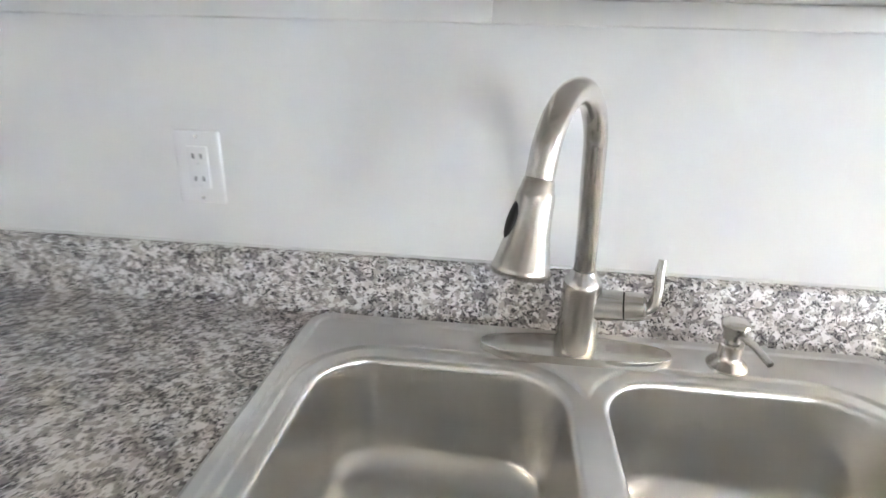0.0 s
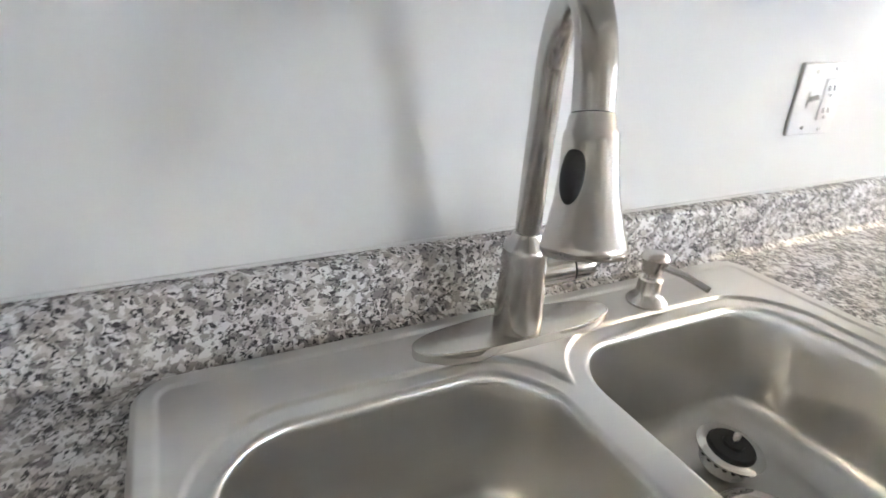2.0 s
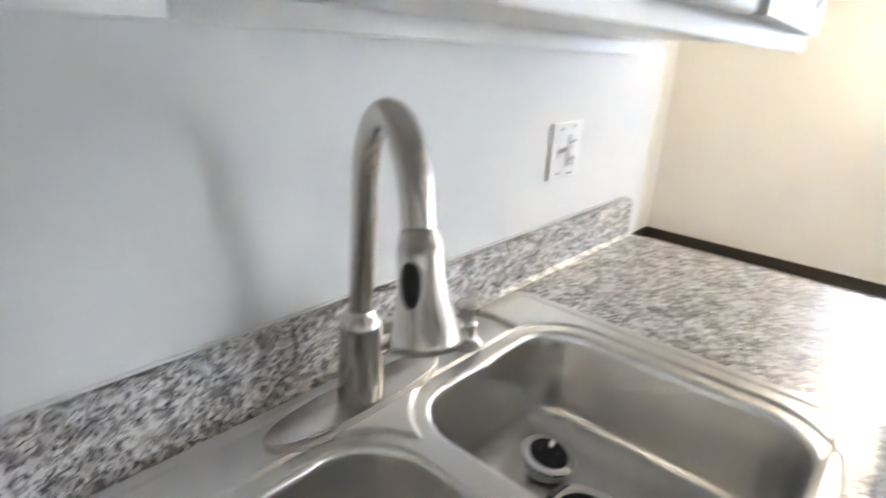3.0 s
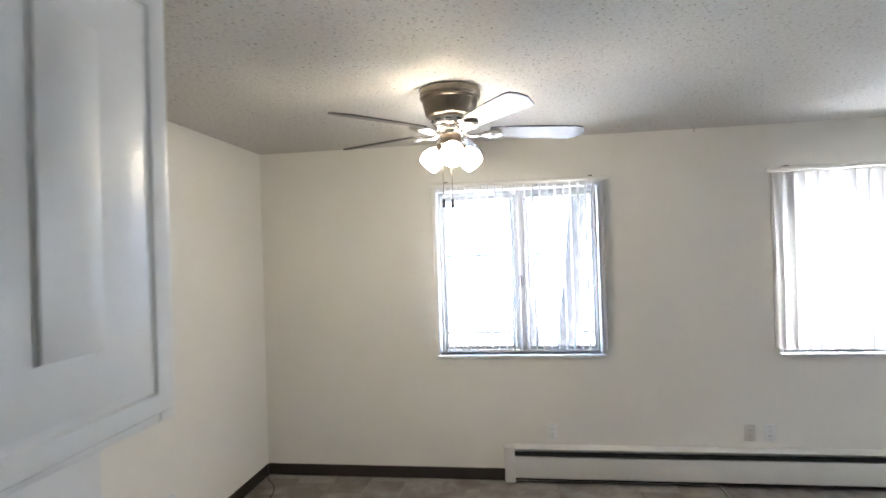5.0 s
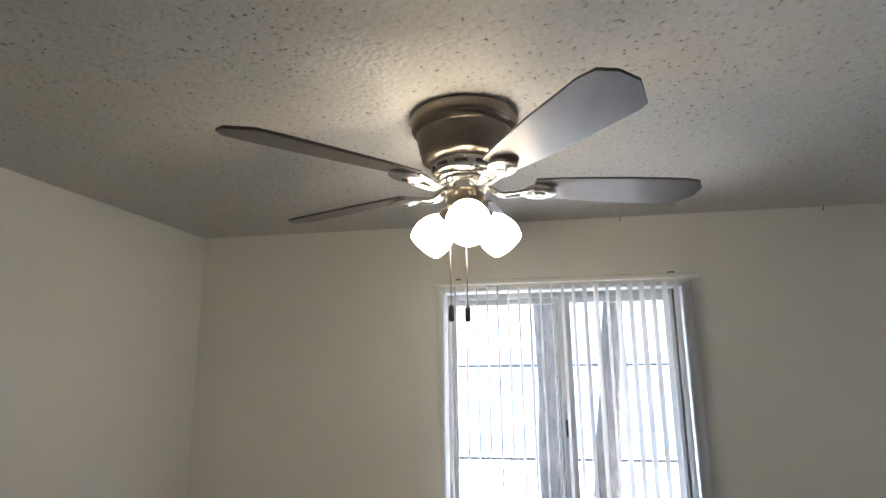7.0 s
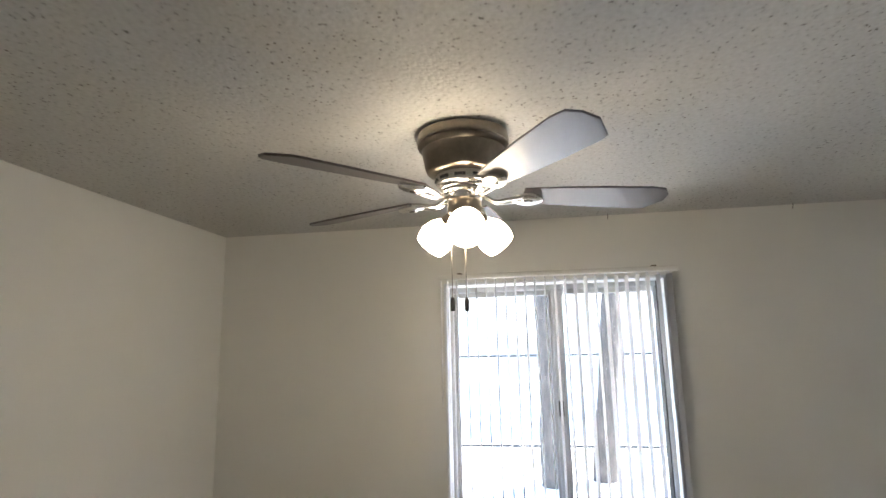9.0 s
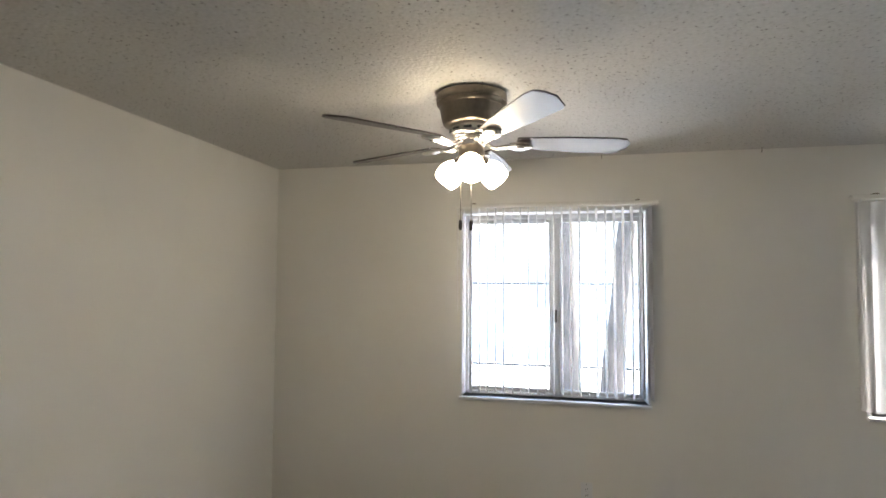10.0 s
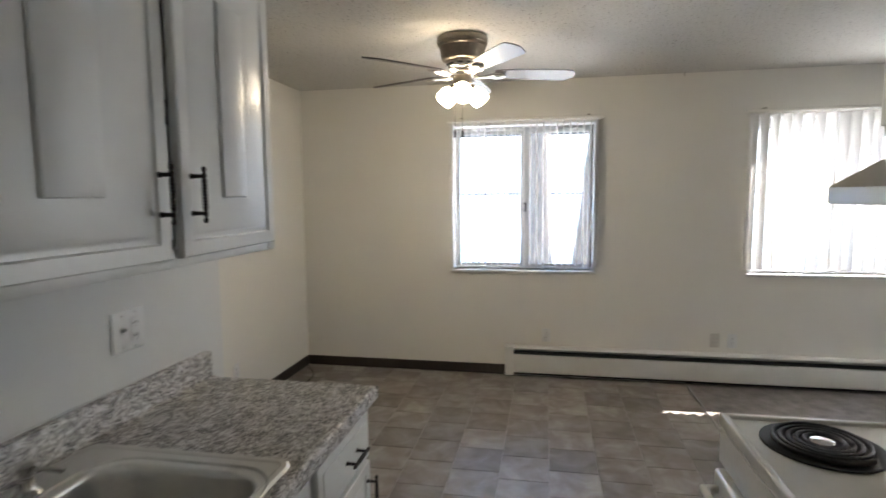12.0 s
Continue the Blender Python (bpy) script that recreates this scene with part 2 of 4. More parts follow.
M_BARK = surface("grey_tree_bark", (0.09, 0.076, 0.067), 0.95, vary=0.3, scale=6, grain=25, bump=1.0, dist=0.03, stretch=(3, 3, 0.6))
M_LEAF = surface("sparse_green_leaf", (0.08, 0.11, 0.05), 0.7, vary=0.3, scale=3)
M_PANE = surface("curtained_far_pane", (0.3, 0.29, 0.28), 0.5, vary=0.1, scale=2)
M_EAVE = surface("brown_eave_boards", (0.2, 0.17, 0.15), 0.8, vary=0.15, scale=3)


# ---- mesh helpers ----
def link(name, bm, mat, parent=None, label="", smooth=False):
    me = bpy.data.meshes.new(name)
    bm.to_mesh(me)
    bm.free()
    me.materials.append(mat)
    if smooth:
        me.shade_smooth()
        me.set_sharp_from_angle(angle=radians(40))
    ob = new(name, me)
    if parent is not None:
        ob.parent = parent
    if label:
        ob["label"] = label
    return ob


def part(name, bm, mat, parent, label="", smooth=True):
    return link(name, bm, mat, parent, label, smooth)


def thing(name, label, category, group="", at=(0, 0, 0)):
    e = new(name)
    e.empty_display_size = 0.05
    e.location = at
    return tagged(e, label, category, group)


def setting(name, bm, mat, label, category, smooth=False):
    return tagged(link(name, bm, mat, None, "", smooth), label, category, "", "structure")


def add_box(bm, lo, hi, bevel=0.0, seg=2, m=None):
    lo, hi = Vector(lo), Vector(hi)
    r = bmesh.ops.create_cube(bm, size=1)
    vs = r["verts"]
    for v in vs:
        v.co = Vector([(lo[i] + hi[i]) / 2 + v.co[i] * (hi[i] - lo[i]) for i in range(3)])
    if bevel:
        es = list({e for v in vs for e in v.link_edges})
        out = bmesh.ops.bevel(bm, geom=es, offset=bevel, segments=seg, profile=0.5, affect="EDGES")
        vs = list({v for f in out["faces"] for v in f.verts} | {v for v in vs if v.is_valid})
    if m is not None:
        bmesh.ops.transform(bm, matrix=m, verts=[v for v in vs if v.is_valid])
    return bm


def box(lo, hi, bevel=0.0, seg=2):
    return add_box(bmesh.new(), lo, hi, bevel, seg)


def add_lathe(bm, profile, m=None, steps=32):
    """profile: (radius, height) pairs, turned round z."""
    rings = []
    for r, z in profile:
        if r < 1e-6:
            rings.append([bm.verts.new((0, 0, z))])
        else:
            rings.append([bm.verts.new((r * math.cos(2 * math.pi * i / steps), r * math.sin(2 * math.pi * i / steps), z)) for i in range(steps)])
    for a, b in zip(rings, rings[1:]):
        for i in range(steps):
            j = (i + 1) % steps
            q = [a[i % len(a)], a[j % len(a)], b[j % len(b)], b[i % len(b)]]
            u = list(dict.fromkeys(q))
            if len(u) > 2:
                bm.faces.new(u)
    if m is not None:
        bmesh.ops.transform(bm, matrix=m, verts=[v for r in rings for v in r])
    bmesh.ops.recalc_face_normals(bm, faces=bm.faces)
    return bm


def lathe(profile, m=None, steps=32):
    return add_lathe(bmesh.new(), profile, m, steps)


def smooth_path(points, n=10):
    """Catmull-Rom through the points."""
    p = [Vector(q) for q in points]
    p = [2 * p[0] - p[1], *p, 2 * p[-1] - p[-2]]
    out = []
    for a, b, c, d in zip(p, p[1:], p[2:], p[3:]):
        for k in range(n):
            t = k / n
            out.append(0.5 * (2 * b + (c - a) * t + (2 * a - 5 * b + 4 * c - d) * t * t + (3 * b - a - 3 * c + d) * t ** 3))
    return out + [p[-2]]


def add_tube(bm, path, radius, steps=16, flat=1.0):
    path = [Vector(p) for p in path]
    n = len(path)
    rad = radius if callable(radius) else (lambda t: radius)
    side = None
    rings = []
    for i, p in enumerate(path):
        d = (path[min(i + 1, n - 1)] - path[max(i - 1, 0)]).normalized()
        if side is None:
            side = d.orthogonal().normalized()
        side = (side - d * side.dot(d)).normalized()
        up = d.cross(side)
        r = rad(i / (n - 1))
        rings.append([bm.verts.new(p + r * (math.cos(2 * math.pi * k / steps) * side + flat * math.sin(2 * math.pi * k / steps) * up)) for k in range(steps)])
    for a, b in zip(rings, rings[1:]):
        for k in range(steps):
            bm.faces.new((a[k], a[(k + 1) % steps], b[(k + 1) % steps], b[k]))
    bm.faces.new(rings[0][::-1])
    bm.faces.new(rings[-1])
    bmesh.ops.recalc_face_normals(bm, faces=bm.faces)
    return bm


def tube(path, radius, steps=16, flat=1.0):
    return add_tube(bmesh.new(), path, radius, steps, flat)


def prism(outline, z0, z1, bevel=0.0):
    bm = bmesh.new()
    f = bm.faces.new([bm.verts.new((x, y, z0)) for x, y in outline])
    ex = bmesh.ops.extrude_face_region(bm, geom=[f])
    top = [v for v in ex["geom"] if isinstance(v, bmesh.types.BMVert)]
    for v in top:
        v.co.z = z1
    if bevel:
        es = [e for e in bm.edges if all(v in top for v in e.verts)]
        bmesh.ops.bevel(bm, geom=es, offset=bevel, segments=3, profile=0.5, affect="EDGES")
    bmesh.ops.recalc_face_normals(bm, faces=bm.faces)
    return bm


# ---- structure ----
def slab(name, lo, hi, mat, label, category):
    return setting(name, box(lo, hi), mat, label, category)


slab("wall_kitchen", (BACK_X, WALL_Y, -0.1), (JOG_X, WALL_Y + 0.16, CEIL), M_KITCHEN, "cool white painted wall behind the sink counter", "wall")
slab("wall_side", (JOG_X - 0.16, ROOM_Y, -0.1), (WIN_X + 0.16, ROOM_Y + 0.16, CEIL), M_WALL, "cream painted wall of the dining area", "wall")
slab("wall_return", (JOG_X - 0.16, WALL_Y + 0.16, -0.1), (JOG_X, ROOM_Y, CEIL), M_WALL, "short cream painted return wall beside the counter", "wall")
slab("wall_back", (BACK_X - 0.16, FAR_Y, -0.1), (BACK_X, WALL_Y + 0.16, CEIL), M_WALL, "plain cream wall closing the kitchen", "wall")
slab("wall_far", (BACK_X, FAR_Y - 0.16, -0.1), (WIN_X + 0.16, FAR_Y, CEIL), M_WALL, "plain cream wall closing the living room", "wall")
slab("wall_partition", (-0.35, SPLIT_Y - 0.13, -0.05), (1.06, SPLIT_Y - 0.03, CEIL), M_WALL, "cream partition wall behind the stove", "wall")
OPEN = [(-0.68, 0.47, 0.9, 2.09), (-3.02, -1.85, 0.9, 2.09)]
bm = bmesh.new()
edges = [FAR_Y, -4.75, -3.45, OPEN[1][0], OPEN[1][1], OPEN[0][0], OPEN[0][1], ROOM_Y]
for i, (a, b) in enumerate(zip(edges, edges[1:])):
    if i == 1:
        add_box(bm, (WIN_X, a, -0.1), (WIN_X + 0.16, b, 0.05))
        add_box(bm, (WIN_X, a, 2.08), (WIN_X + 0.16, b, CEIL))
    elif i in (3, 5):
        add_box(bm, (WIN_X, a, -0.1), (WIN_X + 0.16, b, 0.9))
        add_box(bm, (WIN_X, a, 2.09), (WIN_X + 0.16, b, CEIL))
    else:
        add_box(bm, (WIN_X, a, -0.1), (WIN_X + 0.16, b, CEIL))
setting("wall_window", bm, M_WALL, "cream painted outer wall with two windows", "wall")
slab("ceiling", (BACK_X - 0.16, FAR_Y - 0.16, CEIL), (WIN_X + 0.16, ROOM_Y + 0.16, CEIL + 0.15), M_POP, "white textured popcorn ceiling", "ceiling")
floor = slab("floor", (BACK_X, SPLIT_Y, -0.1), (WIN_X, ROOM_Y, -0.003), M_GROUT, "slate-look vinyl tile floor in grey and brown", "floor")
slab("carpet", (BACK_X, FAR_Y, -0.1), (WIN_X, SPLIT_Y - 0.012, 0.006), M_CARPET, "grey-brown short pile carpet", "carpet")
setting("floor_transition", prism([(BACK_X, SPLIT_Y - 0.013), (WIN_X, SPLIT_Y - 0.013), (WIN_X, SPLIT_Y + 0.001), (BACK_X, SPLIT_Y + 0.001)], -0.002, 0.007, 0.002), M_GREY2, "thin dull metal strip between tile and carpet", "trim")


def baseboard(lo, hi):
    setting("baseboard", box(lo, hi, 0.004, 2), M_BASE, "dark brown vinyl baseboard along the wall", "baseboard")


baseboard((WIN_X - 0.012, 0.03, 0), (WIN_X - 0.001, ROOM_Y - 0.001, 0.085))
baseboard((JOG_X + 0.001, ROOM_Y - 0.012, 0), (WIN_X - 0.013, ROOM_Y - 0.001, 0.085))
baseboard((JOG_X, WALL_Y + 0.002, 0), (JOG_X + 0.011, ROOM_Y - 0.013, 0.085))
baseboard((WIN_X - 0.012, -3.42, 0.006), (WIN_X - 0.001, -3.11, 0.09))
baseboard((WIN_X - 0.012, -3.1, 0.006), (WIN_X - 0.001, 0.02, 0.02))


# ---- windows and blinds ----
def window(number, y0, y1, z0, z1, mid):
    # Bottom bar takes the pale trim colour to carry the daylight's glare.
    w = setting("window_%d" % number, box((WIN_X + 0.1, y0, z0), (WIN_X + 0.15, y1, z0 + 0.014), 0.003), M_TRIM, "aluminium sliding window in a white painted reveal", "window")
    xa, xb = WIN_X + 0.1, WIN_X + 0.15
    # This jamb's shade is in its colour; the other jamb stays plain aluminium.
    part("window_frame", box((xa, y0, z0 + 0.014), (xb, y0 + 0.022, z1), 0.003), M_ALU_SHADED, w, "frame side with shade in its colour")
    part("window_frame", box((xa, y1 - 0.022, z0 + 0.014), (xb, y1, z1), 0.003), M_ALU, w)
    part("window_frame", box((xa, y0 + 0.022, z1 - 0.03), (xb, y1 - 0.022, z1), 0.003), M_ALU, w)
    part("mullion", box((xa - 0.006, mid - 0.03, z0 + 0.014), (xb, mid + 0.012, z1 - 0.03), 0.004), M_ALU, w)
    for a, b, dx in ((y0 + 0.022, mid - 0.03, 0.0), (mid + 0.012, y1 - 0.022, 0.022)):
        sash = bmesh.new()
        q = 0.017
        add_box(sash, (xa + 0.004 + dx, a, z0 + 0.016), (xa + 0.024 + dx, a + q, z1 - 0.032), 0.002)
        add_box(sash, (xa + 0.004 + dx, b - q, z0 + 0.016), (xa + 0.024 + dx, b, z1 - 0.032), 0.002)
        add_box(sash, (xa + 0.004 + dx, a + q, z0 + 0.016), (xa + 0.024 + dx, b - q, z0 + 0.042), 0.002)
        add_box(sash, (xa + 0.004 + dx, a + q, z1 - 0.06), (xa + 0.024 + dx, b - q, z1 - 0.032), 0.002)
        part("sash", sash, M_ALU, w)
        p = part("pane", box((xa + 0.012 + dx, a + q, z0 + 0.042), (xa + 0.016 + dx, b - q, z1 - 0.06)), M_GLASS, w, smooth=False)
        p.visible_shadow = False
    part("window_latch", box((xa - 0.02, mid - 0.022, 1.38), (xa - 0.006, mid + 0.004, 1.46), 0.004), M_DARK, w)
    part("window_sill", box((WIN_X - 0.028, y0 - 0.018, z0 - 0.022), (xa, y1 + 0.018, z0), 0.006), M_TRIM, w, "white painted sill")
    for a, b in ((y0 - 0.012, y0 + 0.004), (y1 - 0.004, y1 + 0.012)):
        part("casing", box((WIN_X - 0.012, a, z0), (xa, b, z1), 0.003), M_TRIM, w)
    part("casing", box((WIN_X - 0.012, y0 - 0.012, z1 - 0.004), (xa, y1 + 0.012, z1 + 0.012), 0.003), M_TRIM, w)


window(1, *OPEN[0], -0.115)
window(2, *OPEN[1], -2.44)
window(3, -4.75, -3.45, 0.05, 2.08, -4.1)


def slat_mesh(height, width=0.089):
    bm = bmesh.new()
    n = 6
    cols = []
    for i in range(n + 1):
        u = (i / n - 0.5) * width
        c = 0.006 * (1 - (2 * i / n - 1) ** 2)
        cols.append([bm.verts.new((c, u, 0)), bm.verts.new((c, u, height))])
    for a, b in zip(cols, cols[1:]):
        bm.faces.new((a[0], b[0], b[1], a[1]))
    bmesh.ops.solidify(bm, geom=bm.faces[:], thickness=0.0012)
    me = bpy.data.meshes.new("slat")
    bm.to_mesh(me)
    bm.free()
    me.materials.append(M_SLAT)
    me.shade_smooth()
    return me


def blind(y0, y1, count, turn, label, bottom=0.935):
    b = thing("vertical_blind", label, "blinds", "", (WIN_X - 0.05, (y0 + y1) / 2, 2.12))
    h = Matrix.Translation(-b.location)
    rail = box((WIN_X - 0.072, y0, 2.118), (WIN_X - 0.032, y1, 2.142), 0.004)
    rail.transform(h)
    part("headrail", rail, M_WALL, b)
    for y in (y0 + 0.12, y1 - 0.12):
        c = box((WIN_X - 0.07, y - 0.012, 2.142), (WIN_X, y + 0.012, 2.15), 0.002)
        c.transform(h)
        part("bracket", c, M_BRONZE, b)
    me = slat_mesh(2.105 - bottom)
    for i in range(count):
        y = y0 + 0.05 + (y1 - y0 - 0.1) * i / (count - 1)
        s = new("slat", me)
        s.parent = b
        s.matrix_local = h @ pose(WIN_X - 0.052, y, bottom, random.uniform(-0.4, 0.4), 0, turn(i))
        k = bmesh.new()
        add_lathe(k, [(0.004, 0), (0.005, 0.006), (0.003, 0.012)], h @ pose(WIN_X - 0.052, y, 2.103), 8)
        part("slat_clip", k, M_TRIM, b)
    wand = tube([(WIN_X - 0.085, y1 - 0.02, 2.11), (WIN_X - 0.087, y1 - 0.02, 1.45)], 0.004, 8)
    wand.transform(h)
    part("wand", wand, M_SLAT, b)
    return b


blind(-0.745, 0.505, 23, lambda i: -86 + random.uniform(-4, 4), "white vertical blind with slats turned fully open")
blind(-3.08, -1.77, 17, lambda i: -66 + random.uniform(-3, 3), "white vertical blind with slats nearly closed")

# Added out of view to stop sun falling through the patio door.
blind(-4.85, -3.36, 20, lambda i: -20, "added vertical blind, out of view, keeping sun from the patio door", 0.08)

# ---- baseboard heater ----
heater = thing("baseboard_heater", "long white enamelled baseboard heater under the windows", "heater", "", (WIN_X - 0.04, -1.5, 0))
H = Matrix.Translation((-(WIN_X - 0.04), 1.5, 0))


def hpart(name, bm, mat, label=""):
    bm.transform(H)
    return part(name, bm, mat, heater, label)


hpart("back_panel", box((WIN_X - 0.012, -3.07, 0.02), (WIN_X - 0.002, 0.0, 0.252), 0.002), M_HEAT)
hpart("front_panel", box((WIN_X - 0.075, -3.07, 0.045), (WIN_X - 0.066, 0.0, 0.192), 0.004), M_HEAT)
top = bmesh.new()
add_box(top, (-0.034, -1.535, -0.003), (0.034, 1.535, 0.003), 0.002, 2, pose(WIN_X - 0.036, -1.535, 0.252, 0, -12))
hpart("top_hood", top, M_HEAT)
damper = bmesh.new()
add_box(damper, (-0.018, -1.5, -0.001), (0.018, 1.5, 0.001), 0, 1, pose(WIN_X - 0.05, -1.535, 0.207, 0, -35))
hpart("damper", damper, M_DARK, "dark slot of the heater")
hpart("fin_core", box((WIN_X - 0.06, -3.05, 0.05), (WIN_X - 0.016, -0.02, 0.12), 0.003), M_DARK)
for a, b in ((-0.045, 0.026), (-3.1, -3.045)):
    hpart("end_cap", box((WIN_X - 0.08, a, 0.012), (WIN_X - 0.001, b, 0.262), 0.006, 3), M_HEAT)


# ---- wall plates ----
def plate(name, label, category, m, w=0.07, devices=("outlet",), mat=None):
    """A plate lying in its own x-z plane, facing -y."""
    mat = mat or M_PLATE
    e = thing(name, label, category)
    part("cover", box((-w / 2, -0.006, -0.057), (w / 2, 0, 0.057), 0.0035, 3), mat, e)
    for i, d in enumerate(devices):
        x = (i - (len(devices) - 1) / 2) * 0.046
        if d == "outlet":
            part("receptacle", box((x - 0.0165, -0.0085, -0.033), (x + 0.0165, -0.004, 0.033), 0.002), mat, e)
            for z in (-0.019, 0.016):
                for dx in (-0.0065, 0.0065):
                    part("slot", box((x + dx - 0.0012, -0.0091, z - 0.002), (x + dx + 0.0012, -0.008, z + 0.006)), M_DARK, e, smooth=False)
                part("ground_hole", lathe([(0, 0), (0.0024, 0), (0.0024, 0.001)], pose(x, -0.0082, z - 0.009, 90), 10), M_DARK, e)
        else:
            part("toggle_frame", box((x - 0.006, -0.0075, -0.013), (x + 0.006, -0.004, 0.013), 0.0015), mat, e)
            tg = bmesh.new()
            add_box(tg, (-0.004, -0.018, -0.004), (0.004, 0, 0.004), 0.0015, 2, pose(x, -0.005, 0, -25))
            part("toggle", tg, mat, e)
        for z in (-0.044, 0.044) if d != "outlet" else (-0.048, 0.048):
            part("screw", lathe([(0.003, 0), (0.0026, 0.0012), (0, 0.0015)], pose(x, -0.0058, z, 90), 10), M_CHROME, e)
    e.matrix_world = m
    return e


plate("wall_outlet", "white double outlet plate above the granite backsplash", "outlet", pose(-0.42, WALL_Y, 1.131), 0.074)
plate("switch_plate", "white plate with a toggle switch and outlet", "switch", pose(0.779, WALL_Y, 1.156), 0.116, ("toggle", "outlet"))
plate("wall_outlet", "small white outlet plate low on the cream wall", "outlet", pose(2.875, ROOM_Y, 0.305))
plate("wall_outlet", "white blank-looking outlet plate above the heater", "outlet", pose(WIN_X, -0.312, 0.352, 0, 0, -90))
plate("wall_outlet", "grey outlet plate above the heater", "outlet", pose(WIN_X, -1.625, 0.36, 0, 0, -90), mat=surface("grey_brown_plastic", (0.62, 0.59, 0.54), 0.4, vary=0.05))
plate("wall_outlet", "white outlet plate beside the grey one", "outlet", pose(WIN_X, -1.752, 0.36, 0, 0, -90))
cable = tube(smooth_path([(3.95, ROOM_Y - 0.02, 0.1), (3.93, ROOM_Y - 0.05, 0.008), (3.78, 1.66, 0.006), (3.58, 1.62, 0.006), (3.42, 1.7, 0.006), (3.3, 1.76, 0.008)], 8), 0.004, 8)
tagged(link("cable", cable, M_DARK, None, "", True), "thin black cable lying loose on the floor by the corner", "cable")

# ---- upper cabinets ----
def handle(parent, x, y, z, vertical=True, length=0.125):
    """A turned black pull with two posts, on a face that looks to -y."""
    m = Matrix.Translation((x, y, z)) @ (Matrix.Identity(4) if vertical else pose(0, 0, 0, 0, 90))
    h = length / 2
    prof = [(0, -h), (0.004, -h + 0.002), (0.0055, -h + 0.008), (0.003, -h + 0.013), (0.0055, -h + 0.02), (0.004, -h + 0.026)]
    for k in range(-4, 5):
        prof += [(0.0048, k * 0.007 - 0.002), (0.0062, k * 0.007 + 0.0015)]
    prof += [(r, -z2) for r, z2 in reversed(prof[:6])]
    bm = lathe(prof, m @ Matrix.Translation((0, -0.03, 0)), 14)
    for s in (-1, 1):
        add_lathe(bm, [(0.007, 0), (0.0045, 0.004), (0.0042, 0.03), (0, 0.032)], m @ pose(0, 0, s * (h - 0.022), 90), 12)
    return part("handle", bm, M_IRON, parent, "black turned metal pull")


def frame_door(name, parent, w, h, m, panel=True):
    """A routed door, hung at the local origin, its face towards -y; rim, sunk field, raised middle panel."""
    t, r, wide = 0.02, 0.034, 0
    loops = [(0, 0), (0, -t + 0.003), (0.003, -t), (r - 0.006, -t), (r - 0.001, -t * 0.95), (r + 0.003, -t * 0.7), (r + 0.01, -t * 0.65), (r + 0.017, -t * 0.8), (r + 0.022, -t * 0.9)]
    if panel:
        e, wide = 0.13, min(0.035, w * 0.08)
        loops += [(e, -t * 0.9), (e + 0.002, -t * 1.3), (e + 0.02, -t * 1.65)]
    bm = bmesh.new()
    rings = [[bm.verts.new(c) for c in ((i + s, y, i), (w - i - s, y, i), (w - i - s, y, h - i), (i + s, y, h - i))] for i, y, s in [(i, y, wide if i > 0.1 else 0) for i, y in loops]]
    for p, q in zip(rings, rings[1:]):
        for k in range(4):
            bm.faces.new((p[k], p[(k + 1) % 4], q[(k + 1) % 4], q[k]))
    bm.faces.new(rings[-1])
    bm.faces.new(rings[0][::-1])
    bmesh.ops.recalc_face_normals(bm, faces=bm.faces)
    bm.transform(m)
    return part(name, bm, M_CAB, parent)


def upper_cabinet(x0, x1, doors, label):
    c = thing("wall_cabinet", label, "cabinet", "kitchen wall cabinets")
    y0, z0, z1 = 0.507, 1.364, 2.15
    ya, yb, za, zb, q = y0 + 0.018, WALL_Y - 0.002, z0 + 0.012, z1 - 0.002, 0.015
    for name, lo, hi in (
        ("side_panel", (x0 + 0.004, ya, za), (x0 + 0.004 + q, yb, zb)),
        ("side_panel", (x1 - 0.004 - q, ya, za), (x1 - 0.004, yb, zb)),
        ("bottom_panel", (x0 + 0.004 + q, ya, za), (x1 - 0.004 - q, yb, za + q)),
        ("top_panel", (x0 + 0.004 + q, ya, zb - q), (x1 - 0.004 - q, yb, zb)),
        ("back_panel", (x0 + 0.004 + q, yb - 0.006, za + q), (x1 - 0.004 - q, yb, zb - q)),
        ("shelf", (x0 + 0.004 + q, ya + 0.02, 1.74), (x1 - 0.004 - q, yb - 0.006, 1.755)),
    ):
        part(name, box(lo, hi, 0.001, 1), M_CAB, c)
    for a, b in ((x0, x0 + 0.04), (x1 - 0.04, x1)):
        part("stile", box((a, y0, z0), (b, y0 + 0.018, z1), 0.002), M_CAB, c)
    for a, b in ((z0, z0 + 0.04), (z1 - 0.05, z1)):
        part("rail", box((x0 + 0.04, y0 + 0.002, a), (x1 - 0.04, y0 + 0.018, b), 0.001), M_CAB, c)
    part("wall_cleat", box((x0 - 0.002, WALL_Y - 0.02, z0 - 0.018), (x1 + 0.002, WALL_Y - 0.002, z0 + 0.012), 0.002), M_CAB, c)
    for hinge, width, side, ajar in doors:
        m = Matrix.Translation((hinge, y0 - 0.002, 1.389)) @ pose(0, 0, 0, 0, 0, -ajar * side)
        m = m if side > 0 else m @ Matrix.Translation((-width, 0, 0))
        d = frame_door("door", c, width, 0.72, m)
        hx = width - 0.028 if side > 0 else 0.038
        hd = handle(d, hx, -0.02, 0.136)
        hd.data.transform(m)
        for z in (0.07, 0.63):
            hg = bmesh.new()
            add_box(hg, (-0.012 if side > 0 else width - 0.004, -0.012, z), (0.004 if side > 0 else width + 0.012, 0.0, z + 0.055), 0.003)
            hg.transform(m)
            part("hinge", hg, M_CAB, d)
    return c


